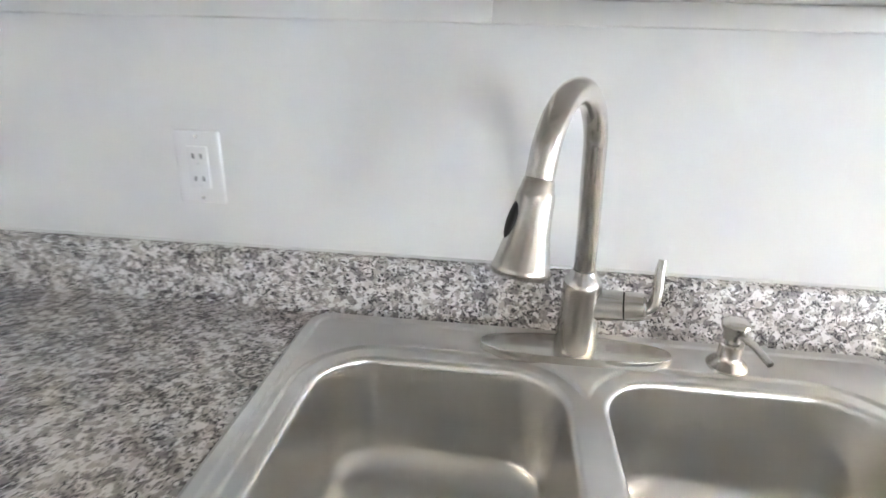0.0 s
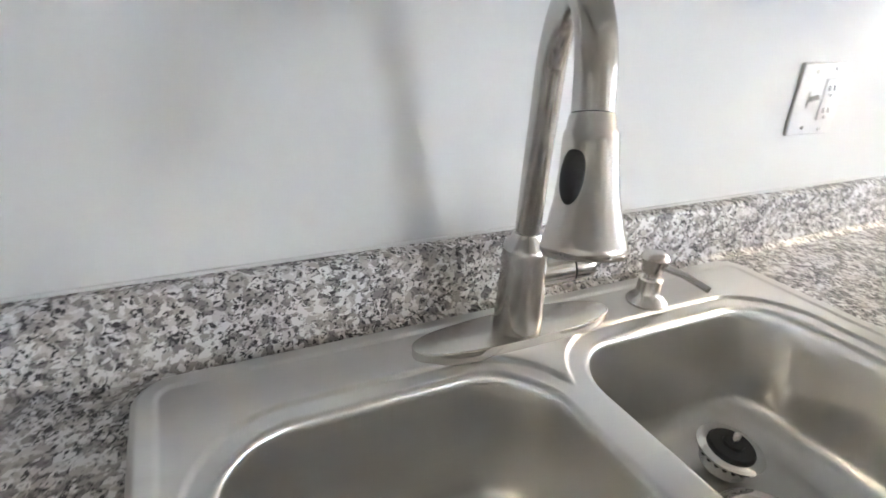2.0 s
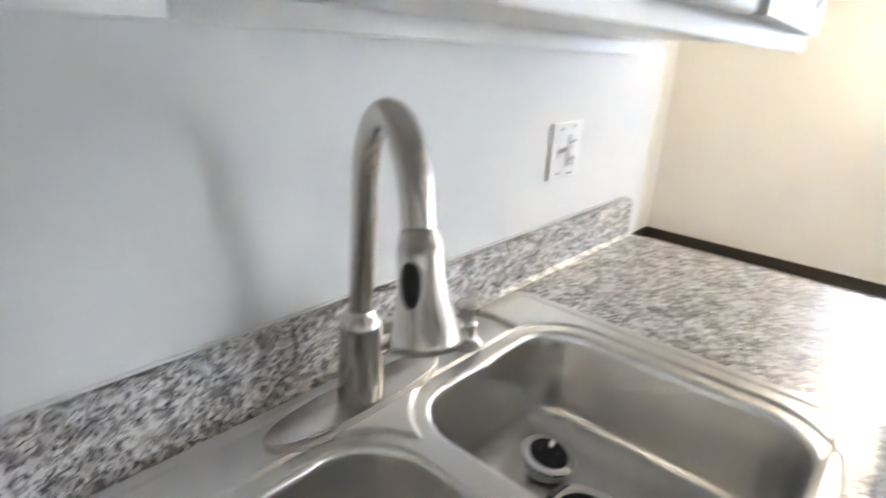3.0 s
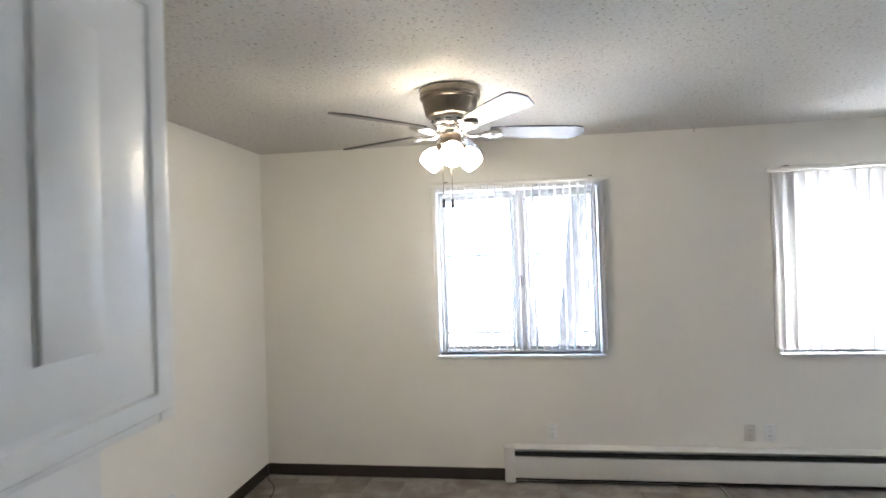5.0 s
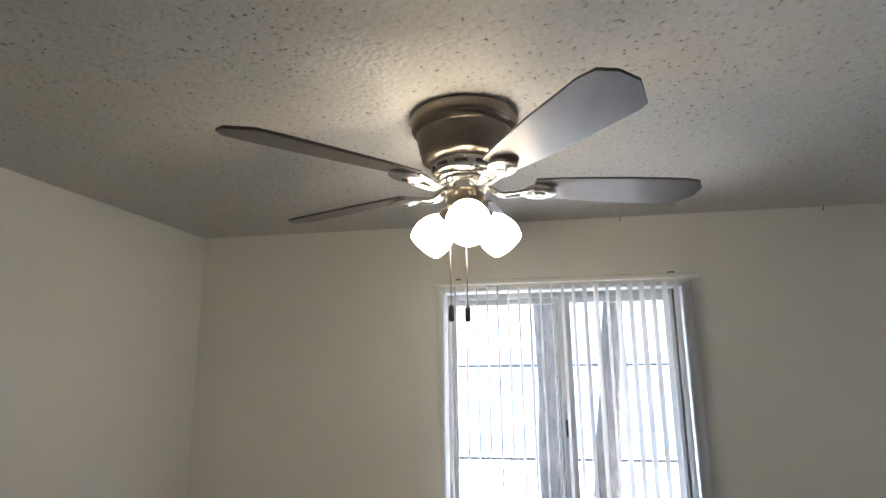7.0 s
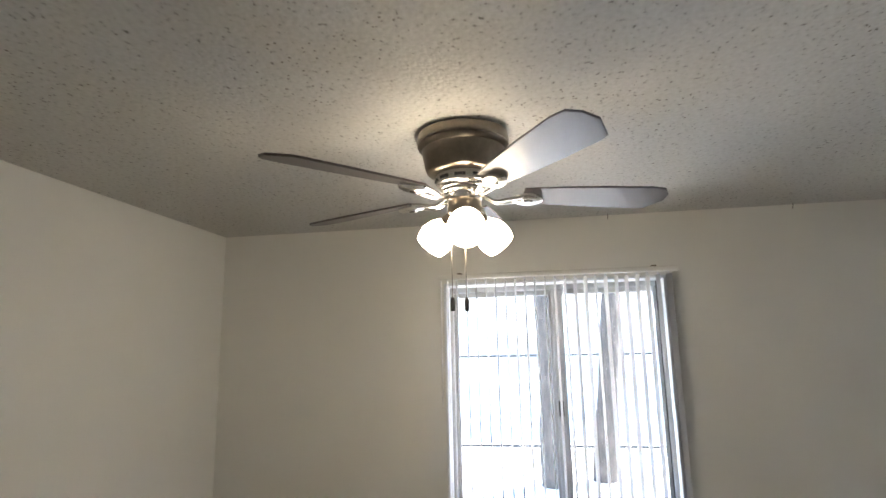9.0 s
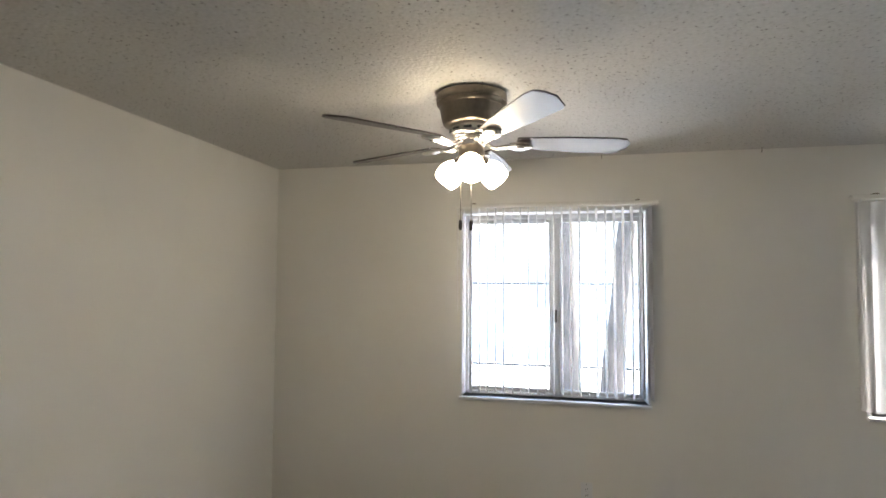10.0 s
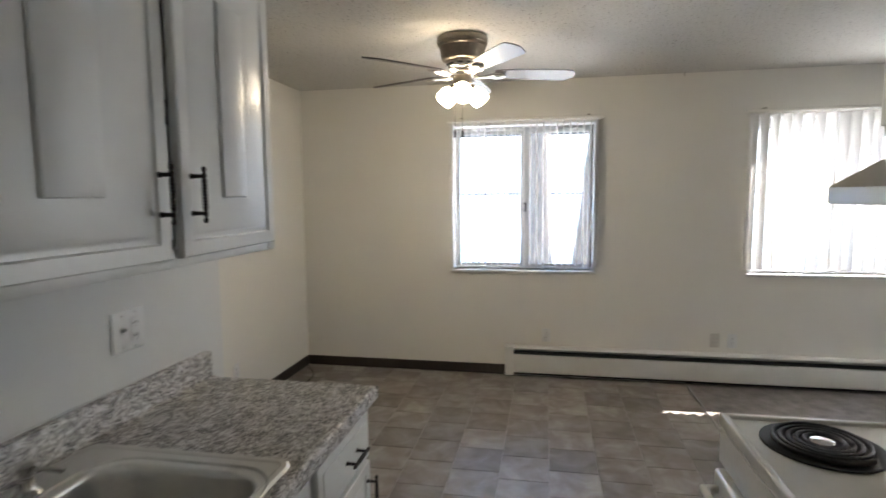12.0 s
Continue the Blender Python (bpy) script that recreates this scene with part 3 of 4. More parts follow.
upper_cabinet(0.02, 1.016, [(0.05, 0.452, 1, 2.6), (0.972, 0.445, -1, 3.4)], "white painted wall cabinet, both doors slightly ajar")
upper_cabinet(-0.95, 0.016, [(-0.915, 0.447, 1, 0.0), (-0.012, 0.442, -1, 0.0)], "white painted wall cabinet with routed doors closed")
slab("soffit", (BACK_X, 0.5, 2.152), (1.016, WALL_Y - 0.001, CEIL), M_KITCHEN, "white painted soffit above the wall cabinets", "soffit")


# ---- base cabinets and counter ----
def base_cabinet(x0, x1, drawer, label, doors=1):
    c = thing("base_cabinet", label, "cabinet", "kitchen base cabinets")
    y0 = 0.258
    if drawer:
        part("body", box((x0, y0 + 0.002, 0.1), (x1, WALL_Y - 0.004, 0.876), 0.002), M_CAB, c)
    else:
        part("body", box((x0, y0 + 0.002, 0.1), (x1, WALL_Y - 0.004, 0.7), 0.002), M_CAB, c)
        part("apron", box((x0, y0 + 0.002, 0.7), (x1, y0 + 0.012, 0.876), 0.001), M_CAB, c)
    part("toe_kick", box((x0, y0 + 0.07, 0.001), (x1, y0 + 0.09, 0.1)), M_BASE, c)
    w = x1 - x0
    dr = bmesh.new()
    add_box(dr, (x0 + 0.022, y0 - 0.018, 0.705), (x1 - 0.022, y0, 0.852), 0.005)
    add_box(dr, (x0 + 0.05, y0 - 0.022, 0.73), (x1 - 0.05, y0 - 0.016, 0.828), 0.004)
    d = part("drawer_front" if drawer else "false_front", dr, M_CAB, c)
    if drawer:
        handle(d, (x0 + x1) / 2 + 0.03, y0 - 0.022, 0.779, False)
    dw = (w - 0.044 - 0.006 * (doors - 1)) / doors
    for i in range(doors):
        m = Matrix.Translation((x0 + 0.022 + i * (dw + 0.006), y0, 0.125))
        dd = frame_door("door", c, dw, 0.565, m)
        hd = handle(dd, dw - 0.03 if i < doors - 1 or doors == 1 else 0.03, -0.02, 0.47)
        hd.data.transform(m)


base_cabinet(0.66, 1.088, True, "white painted base cabinet with drawer and door")
base_cabinet(-0.26, 0.656, False, "white painted sink base cabinet with two doors", 2)
base_cabinet(-0.95, -0.264, True, "white painted base cabinet with drawer beside the sink", 2)

SX0, SX1, SY0, SY1, DECK = -0.238, 0.6, 0.255, 0.79, 0.92
counter = thing("countertop", "granite-patterned laminate countertop with backsplash", "countertop", "", (0, 0.5, 0.9))
CM = Matrix.Translation((0, -0.5, -0.9))
top = bmesh.new()
C0, C1, CY0, CY1 = -0.95, 1.112, 0.222, WALL_Y - 0.002
hx0, hx1, hy0, hy1 = SX0 + 0.02, SX1 - 0.02, SY0 + 0.02, SY1 - 0.02
ring_x, ring_y = (C0, hx0, hx1, C1 - 0.003), (CY0 + 0.019, hy0, hy1, CY1)
grid = [[top.verts.new((x, y, 0.878)) for y in ring_y] for x in ring_x]
cells = [top.faces.new((grid[i][j], grid[i + 1][j], grid[i + 1][j + 1], grid[i][j + 1])) for i in range(3) for j in range(3) if (i, j) != (1, 1)]
up = bmesh.ops.extrude_face_region(top, geom=cells)
for v in up["geom"]:
    if isinstance(v, bmesh.types.BMVert):
        v.co.z = 0.915
bmesh.ops.recalc_face_normals(top, faces=top.faces)
top.transform(CM)
part("top", top, M_GRANITE, counter, smooth=False)
edge = bmesh.new()
prof = [(CY0 + 0.019, 0.915), (CY0 + 0.012, 0.9155), (CY0 + 0.005, 0.9125), (CY0 + 0.001, 0.906), (CY0, 0.898), (CY0, 0.878), (CY0 + 0.019, 0.878)]
a = [edge.verts.new((C0, y, z)) for y, z in prof]
b = [edge.verts.new((C1 - 0.003, y, z)) for y, z in prof]
for i in range(len(prof) - 1):
    edge.faces.new((a[i], a[i + 1], b[i + 1], b[i]))
edge.faces.new(a)
edge.faces.new(b[::-1])
bmesh.ops.recalc_face_normals(edge, faces=edge.faces)
edge.transform(CM)
part("front_edge", edge, M_GRANITE, counter)
cap = box((C1 - 0.003, CY0, 0.877), (C1, CY1, 0.9155), 0.001)
cap.transform(CM)
part("end_cap", cap, M_GRANITE, counter)
spl = bmesh.new()
prof = [(WALL_Y - 0.002, 0.914), (WALL_Y - 0.002, 1.004), (WALL_Y - 0.02, 1.005), (WALL_Y - 0.026, 1.002), (WALL_Y - 0.028, 0.996), (WALL_Y - 0.028, 0.935), (WALL_Y - 0.031, 0.922), (WALL_Y - 0.04, 0.9155), (WALL_Y - 0.04, 0.914)]
a = [spl.verts.new((C0, y, z)) for y, z in prof]
b = [spl.verts.new((C1, y, z)) for y, z in prof]
for i in range(len(prof)):
    j = (i + 1) % len(prof)
    spl.faces.new((a[i], a[j], b[j], b[i]))
spl.faces.new(a)
spl.faces.new(b[::-1])
bmesh.ops.recalc_face_normals(spl, faces=spl.faces)
spl.transform(CM)
part("backsplash", spl, M_GRANITE, counter)
caulk = tube([(C0, WALL_Y - 0.002, 1.005), (C1, WALL_Y - 0.002, 1.005)], 0.003, 8)
caulk.transform(CM)
part("caulk_bead", caulk, M_KITCHEN, counter, "white caulk along the wall")


# ---- sink ----
def rrect(x, y, cx, cy, hx, hy, r):
    """Signed distance to a rounded rectangle, negative inside."""
    qx, qy = np.abs(x - cx) - hx + r, np.abs(y - cy) - hy + r
    return np.hypot(np.maximum(qx, 0), np.maximum(qy, 0)) + np.minimum(np.maximum(qx, qy), 0) - r


def sstep(a, b, v):
    t = np.clip((v - a) / (b - a), 0, 1)
    return t * t * (3 - 2 * t)


BOWLS = [(-0.017, 0.482, 0.168, 0.205, 0.085), (0.359, 0.482, 0.175, 0.205, 0.085)]
DEPTH = 0.165


def sink_height(x, y):
    z = np.zeros_like(x)
    d = [rrect(x, y, *b) for b in BOWLS]
    u = np.minimum(d[0], d[1])
    k = 0.016
    hmix = np.clip(0.5 + 0.5 * (d[1] - d[0]) / k, 0, 1)
    us = d[1] * (1 - hmix) + d[0] * hmix - k * hmix * (1 - hmix)
    # sunk ledge round the bowls
    z -= 0.0042 * sstep(0.0205, 0.0145, us)
    for dd in d:
        s = -dd
        lip = 0.009
        wall = np.clip(s - lip, 0, None)
        q = np.clip(s / lip, 0, 1)
        z -= 0.009 * (1 - np.sqrt(np.clip(1 - q * q, 0, 1))) * (s > 0)
        steep, rb = 0.014, 0.044
        drop = DEPTH - 0.012
        w = np.clip(wall / steep, 0, 1)
        part1 = (drop - rb) * w
        c = np.clip((wall - steep) / rb, 0, 1)
        part2 = rb * np.sqrt(np.clip(1 - (1 - c) ** 2, 0, 1))
        z -= (part1 + part2) * (s > 0)
        z -= 0.006 * np.clip((s - 0.08) / 0.12, 0, 1)
    # rolled outer edge
    e = -rrect(x, y, (SX0 + SX1) / 2, (SY0 + SY1) / 2, (SX1 - SX0) / 2, (SY1 - SY0) / 2, 0.04)
    z += 0.0022 * (1 - sstep(0.019, 0.0245, e))
    z -= 0.0055 * (1 - sstep(0.0, 0.007, e))
    return z, e


sink = thing("kitchen_sink", "double-bowl brushed stainless steel drop-in sink", "sink", "", ((SX0 + SX1) / 2, 0.52, DECK))
nx, ny = 620, 396
gx, gy = np.meshgrid(np.linspace(SX0, SX1, nx), np.linspace(SY0, SY1, ny), indexing="ij")
# pull the outermost grid onto the rounded corners
cxs, cys, rc = (SX0 + SX1) / 2, (SY0 + SY1) / 2, 0.04
ax, ay = np.abs(gx - cxs) - ((SX1 - SX0) / 2 - rc), np.abs(gy - cys) - ((SY1 - SY0) / 2 - rc)
corner = (ax > 0) & (ay > 0)
scale_c = np.where(corner, np.maximum(ax, ay) / np.maximum(np.hypot(ax, ay), 1e-9), 1)
gx = np.where(corner, cxs + np.sign(gx - cxs) * ((SX1 - SX0) / 2 - rc + ax * scale_c), gx)
gy = np.where(corner, cys + np.sign(gy - cys) * ((SY1 - SY0) / 2 - rc + ay * scale_c), gy)
gz, _ = sink_height(gx, gy)
verts = np.stack([gx - sink.location[0], gy - sink.location[1], gz], -1).reshape(-1, 3)
ids = np.arange(nx * ny).reshape(nx, ny)
faces = np.stack([ids[:-1, :-1], ids[1:, :-1], ids[1:, 1:], ids[:-1, 1:]], -1).reshape(-1, 4)
me = bpy.data.meshes.new("basin")
me.from_pydata(verts.tolist(), [], faces.tolist())
me.materials.append(M_STEEL)
me.shade_smooth()
basin = new("basin", me)
basin.parent = sink
SM = Matrix.Translation(-sink.location)
for bx, by, *_ in BOWLS:
    zf = DECK - DEPTH - 0.0035
    fl = lathe([(0.058, 0.0035), (0.056, 0.006), (0.046, 0.0055), (0.041, 0.002)], SM @ pose(bx, by + 0.015, zf), 40)
    dr = part("drain_flange", fl, M_CHROME, sink)
    part("drain_cup", lathe([(0.0415, 0.003), (0.039, 0.0032), (0.0, 0.0028)], SM @ pose(bx, by + 0.015, zf), 32), M_RUBBER, dr, "dark drain opening")

strainer = thing("sink_strainer", "chrome basket strainer with black rubber stopper in the sink bowl", "strainer", "", (0.388, 0.582, DECK - DEPTH + 0.003))
strainer.scale = (0.92, 0.92, 0.92)
strainer.rotation_euler = (radians(7), radians(3), 0)
part("basket", lathe([(0, 0), (0.025, 0.0), (0.031, 0.006), (0.034, 0.022), (0.040, 0.03), (0.0435, 0.032), (0.044, 0.035), (0.040, 0.037), (0.028, 0.036)], None, 40), M_CHROME, strainer)
part("stopper", lathe([(0.0, 0.034), (0.03, 0.034), (0.031, 0.038), (0.028, 0.0415), (0.014, 0.043), (0.013, 0.047), (0, 0.047)], None, 32), M_RUBBER, strainer, "black rubber stopper")
part("post", lathe([(0.0045, 0.045), (0.0045, 0.06), (0.003, 0.062), (0, 0.062)], None, 12), M_CHROME, strainer)
for k in range(22):
    a = 2 * math.pi * k / 22
    part("hole", lathe([(0, 0), (0.0032, 0), (0.0032, 0.0006)], pose(0.0362 * math.cos(a), 0.0362 * math.sin(a), 0.0262, 0, 52, math.degrees(a)), 8), M_DARK, strainer)

# ---- faucet ----
FX, FY = 0.161, 0.726
faucet = thing("kitchen_faucet", "brushed nickel pull-down gooseneck faucet on a deck plate", "faucet", "", (FX, FY, DECK))
pl = []
for k in range(48):
    a = 2 * math.pi * k / 48
    c, s = math.cos(a), math.sin(a)
    pl.append((0.131 * math.copysign(abs(c) ** 0.75, c), 0.031 * math.copysign(abs(s) ** 0.85, s)))
part("deck_plate", prism(pl, -0.003, 0.0115, 0.002), M_NICKEL, faucet)
part("body", lathe([(0.0, 0.008), (0.0285, 0.008), (0.0285, 0.012), (0.0265, 0.06), (0.0255, 0.1), (0.0253, 0.108), (0.0245, 0.113), (0.018, 0.121), (0.0155, 0.128), (0, 0.128)], None, 40), M_NICKEL, faucet)
HD = Vector((-0.083, -0.172, 0)).normalized()
R = 0.081
pts = [Vector((0, 0, 0.126)), HD * 0.006 + Vector((0, 0, 0.19)), HD * 0.016 + Vector((0, 0, 0.25))]
tilt_to = radians(168)
for k in range(1, 17):
    a = tilt_to * k / 16
    pts.append(Vector((0, 0, 0.279)) + HD * (0.02 + R - R * math.cos(a)) + Vector((0, 0, R * math.sin(a))))
down = (pts[-1] - pts[-2]).normalized()
pts.append(pts[-1] + down * 0.012)
part("spout", tube(smooth_path(pts, 3), 0.0139, 24), M_NICKEL, faucet)
q = (-down).to_track_quat("Z", "Y").to_matrix().to_4x4()
hm = Matrix.Translation(pts[-1]) @ q @ Matrix.Diagonal((0.94, 0.94, 0.8, 1))
part("joint_ring", lathe([(0.0136, 0.003), (0.0136, -0.003)], hm, 24), M_DARK, faucet)
spray = part("spray_head", lathe([(0.0, -0.001), (0.0155, -0.001), (0.0165, -0.004), (0.0175, -0.013), (0.0192, -0.016), (0.0198, -0.026), (0.0205, -0.045), (0.023, -0.07), (0.0275, -0.095), (0.0305, -0.108), (0.0308, -0.113), (0.0285, -0.118), (0.0255, -0.119), (0, -0.117)], hm, 40), M_NICKEL, faucet)
# oval rubber button on the side of the spray head
ov = bmesh.new()
bmesh.ops.create_uvsphere(ov, u_segments=20, v_segments=12, radius=1)
out_dir = q.to_3x3().inverted() @ Vector((-0.95, -0.31, 0.0))
ang = math.atan2(out_dir.y, out_dir.x)
ov.transform(hm @ pose(0, 0, 0, 0, 0, math.degrees(ang)) @ pose(0.0197, 0, -0.05, 0, -8) @ Matrix.Diagonal((0.0045, 0.0095, 0.0255, 1)))
part("spray_button", ov, M_RUBBER, spray, "black oval rubber button")
lv = part("lever_hub", lathe([(0.021, 0), (0.0205, 0.03), (0.0195, 0.044)], pose(0.012, 0, 0.078, 0, 82, -14), 32), M_NICKEL, faucet)
part("hub_ring", lathe([(0.0185, 0.042), (0.0185, 0.048)], pose(0.012, 0, 0.078, 0, 82, -14), 32), M_DARK, lv)
lv2 = part("lever_cap", lathe([(0.0195, 0.046), (0.0195, 0.06), (0.017, 0.069), (0.01, 0.073), (0, 0.074)], pose(0.012, 0, 0.078, 0, 82, -14), 32), M_NICKEL, faucet)
part("lever", tube(smooth_path([(0.074, -0.016, 0.082), (0.087, -0.017, 0.088), (0.093, -0.014, 0.108), (0.0925, -0.01, 0.132), (0.0945, -0.006, 0.151)], 6), lambda t: 0.0062 + 0.0022 * math.sin(math.pi * t) - 0.001 * t, 14, 0.75), M_NICKEL, faucet)

# ---- soap dispenser ----
soap = thing("soap_dispenser", "brushed nickel soap dispenser pump on the sink deck", "soap dispenser", "", (0.366, 0.728, DECK))
part("base", lathe([(0, 0), (0.0265, 0), (0.0268, 0.003), (0.024, 0.007), (0.018, 0.012), (0.0155, 0.018), (0.0152, 0.034), (0.013, 0.036), (0, 0.036)], None, 32), M_NICKEL, soap)
part("collar", lathe([(0.0095, 0.035), (0.0095, 0.046)], None, 20), M_CHROME, soap)
hd = part("pump_head", lathe([(0, 0.043), (0.0125, 0.043), (0.0135, 0.052), (0.0175, 0.06), (0.0185, 0.064), (0.016, 0.069), (0.009, 0.0725), (0, 0.073)], None, 32), M_NICKEL, soap)
part("nozzle", tube([(0.002, -0.008, 0.056), (0.009, -0.04, 0.0555), (0.015, -0.074, 0.05)], lambda t: 0.0055 - 0.0012 * t, 12, 0.7), M_NICKEL, hd)

# ---- ceiling fan ----
fan = thing("ceiling_fan", "flush-mount antique pewter ceiling fan with three lit glass shades", "ceiling fan", "", (2.745, 0.19, CEIL))
part("canopy", lathe([(0, 0), (0.135, 0), (0.148, -0.006), (0.15, -0.03), (0.146, -0.038), (0.149, -0.043), (0.146, -0.05), (0.136, -0.058), (0.133, -0.075), (0.126, -0.11), (0.121, -0.128), (0.113, -0.135), (0.095, -0.14), (0, -0.14)], None, 56), M_BRONZE, fan)
motor = part("motor_ring", lathe([(0, -0.139), (0.092, -0.139), (0.094, -0.145), (0.088, -0.172), (0.08, -0.176), (0.076, -0.18), (0.078, -0.186), (0.07, -0.19), (0.072, -0.197), (0.062, -0.203), (0.056, -0.222), (0, -0.222)], None, 48), M_NICKEL, fan, "bright nickel vent ring")
for k in range(10):
    s = bmesh.new()
    add_box(s, (0.088, -0.017, -0.164), (0.0935, 0.017, -0.154), 0.001, 1, pose(0, 0, 0, 0, 0, 36 * k))
    part("vent_slot", s, M_DARK, motor)
part("switch_housing", lathe([(0, -0.2), (0.056, -0.205), (0.058, -0.214), (0.05, -0.222), (0.054, -0.228), (0.056, -0.255), (0.048, -0.275), (0.03, -0.288), (0, -0.29)], None, 40), M_BRONZE, fan)


def blade_outline():
    lead = [(0.19, 0.045), (0.3, 0.058), (0.45, 0.068), (0.6, 0.074), (0.622, 0.07), (0.667, 0.014)]
    return lead + [(0.666, -0.03), (0.645, -0.062), (0.6, -0.07), (0.45, -0.066), (0.3, -0.057), (0.19, -0.045)]


for k in range(5):
    m = pose(0, 0, -0.213, 0, 0, 212 + 72 * k) @ pose(0, 0, 0, 0, 1.0, 0)
    bl = prism(blade_outline(), -0.0035, 0.0035, 0.002)
    bl.transform(m @ Matrix.Translation((0, 0, 0.012)) @ pose(0, 0, 0, -12))
    b_ob = part("blade", bl, M_BLADE, fan)
    arm = bmesh.new()
    for s in (-1, 1):
        add_tube(arm, smooth_path([(0.06, 0.012 * s, 0.008), (0.1, 0.01 * s, -0.012), (0.14, 0.02 * s, -0.008), (0.185, 0.028 * s, 0.0)], 5), lambda t: 0.0065 + 0.002 * t, 10, 0.7)
    arm.transform(m)
    a_ob = part("blade_arm", arm, M_NICKEL, fan)
    med = lathe([(0, -0.012), (0.012, -0.014), (0.018, -0.009), (0.03, -0.01), (0.041, -0.004), (0.042, 0.004), (0, 0.005)], m @ pose(0.205, 0, -0.002, -12) @ Matrix.Diagonal((1.25, 0.85, 1, 1)), 28)
    part("medallion", med, M_NICKEL, a_ob)

for k in range(3):
    tiltm = pose(0, 0, -0.268, 0, 0, 189 + 120 * k) @ pose(0.038, 0, -0.002, 0, -48)
    holder = lathe([(0.012, 0.02), (0.016, 0.0), (0.026, -0.008), (0.03, -0.02), (0.029, -0.034), (0.026, -0.034)], tiltm, 28)
    hold = part("shade_holder", holder, M_BRONZE, fan)
    shade = lathe([(0.026, -0.03), (0.035, -0.04), (0.05, -0.062), (0.0575, -0.09), (0.056, -0.112), (0.05, -0.132), (0.048, -0.132), (0.0535, -0.112), (0.055, -0.09), (0.0475, -0.063), (0.033, -0.042), (0.0, -0.036)], tiltm, 36)
    part("glass_shade", shade, M_LAMP, hold, "glowing frosted glass shade")
for x, y in ((-0.006, 0.045), (0.026, 0.005)):
    ch = tube([(x, y, -0.275), (x, y, -0.535)], 0.0012, 6)
    c_ob = part("pull_chain", ch, M_BRONZE, fan)
    part("chain_knob", lathe([(0, -0.53), (0.005, -0.534), (0.0075, -0.542), (0.0075, -0.572), (0.005, -0.576), (0, -0.576)], Matrix.Translation((x, y, 0)), 14), M_IRON, c_ob, "dark chain knob")

for x, y in ((WIN_X - 0.03, -1.33), (WIN_X - 0.03, -0.42)):
    hk = tube(smooth_path([(0, 0, 0), (0, 0, -0.015), (0.006, 0, -0.025), (0.012, 0, -0.015)], 5), 0.0018, 8)
    hk.transform(Matrix.Translation((x, y, CEIL)))
    tagged(link("ceiling_hook", hk, M_BRONZE, None, "", True), "small metal hook screwed into the ceiling", "hook")

# ---- stove and hood ----
stove = thing("electric_stove", "almond-white electric coil stove standing by the partition wall", "stove", "", (0.67, -1.1, 0))
VM = Matrix.Translation((-0.67, 1.1, 0))
T0, T1, TY0, TY1 = 0.29, 1.05, -1.435, -0.775


def spart(name, bm, mat, label="", parent=None):
    bm.transform(VM)
    return part(name, bm, mat, parent or stove, label)


spart("body", box((T0 + 0.006, TY0, 0.012), (T1 - 0.006, TY1 - 0.02, 0.885), 0.006), M_STOVE)
cook = bmesh.new()
levels = [(0.004, 0.886), (0, 0.89), (0, 0.914), (0.002, 0.919), (0.006, 0.9215), (0.016, 0.921), (0.021, 0.917), (0.025, 0.9125)]
rings = [[cook.verts.new(c) for c in ((T0 + i, TY0 + i, z), (T1 - i, TY0 + i, z), (T1 - i, TY1 - i, z), (T0 + i, TY1 - i, z))] for i, z in levels]
for p, q in zip(rings, rings[1:]):
    for k in range(4):
        cook.faces.new((p[k], p[(k + 1) % 4], q[(k + 1) % 4], q[k]))
cook.faces.new(rings[-1])
cook.faces.new(rings[0][::-1])
bmesh.ops.recalc_face_normals(cook, faces=cook.faces)
spart("cooktop", cook, M_STOVE)
door = spart("oven_door", box((T0 + 0.012, TY1 - 0.02, 0.2), (T1 - 0.012, TY1 + 0.012, 0.77), 0.01, 3), M_STOVE)
spart("oven_window", box((T0 + 0.16, TY1 + 0.011, 0.36), (T1 - 0.16, TY1 + 0.0135, 0.62), 0.004), M_RUBBER, "black oven window", door)
hb = bmesh.new()
add_tube(hb, smooth_path([(T0 + 0.05, TY1 + 0.008, 0.725), (T0 + 0.065, TY1 + 0.045, 0.73), (T0 + 0.12, TY1 + 0.05, 0.73), (T1 - 0.12, TY1 + 0.05, 0.73), (T1 - 0.065, TY1 + 0.045, 0.73), (T1 - 0.05, TY1 + 0.008, 0.725)], 6), 0.011, 12)
spart("oven_handle", hb, M_STOVE, "", door)
spart("front_trim", box((T0 + 0.004, TY1 - 0.02, 0.785), (T1 - 0.004, TY1 - 0.002, 0.882), 0.005), M_STOVE)
spart("storage_drawer", box((T0 + 0.012, TY1 - 0.02, 0.03), (T1 - 0.012, TY1 + 0.008, 0.188), 0.008), M_STOVE)
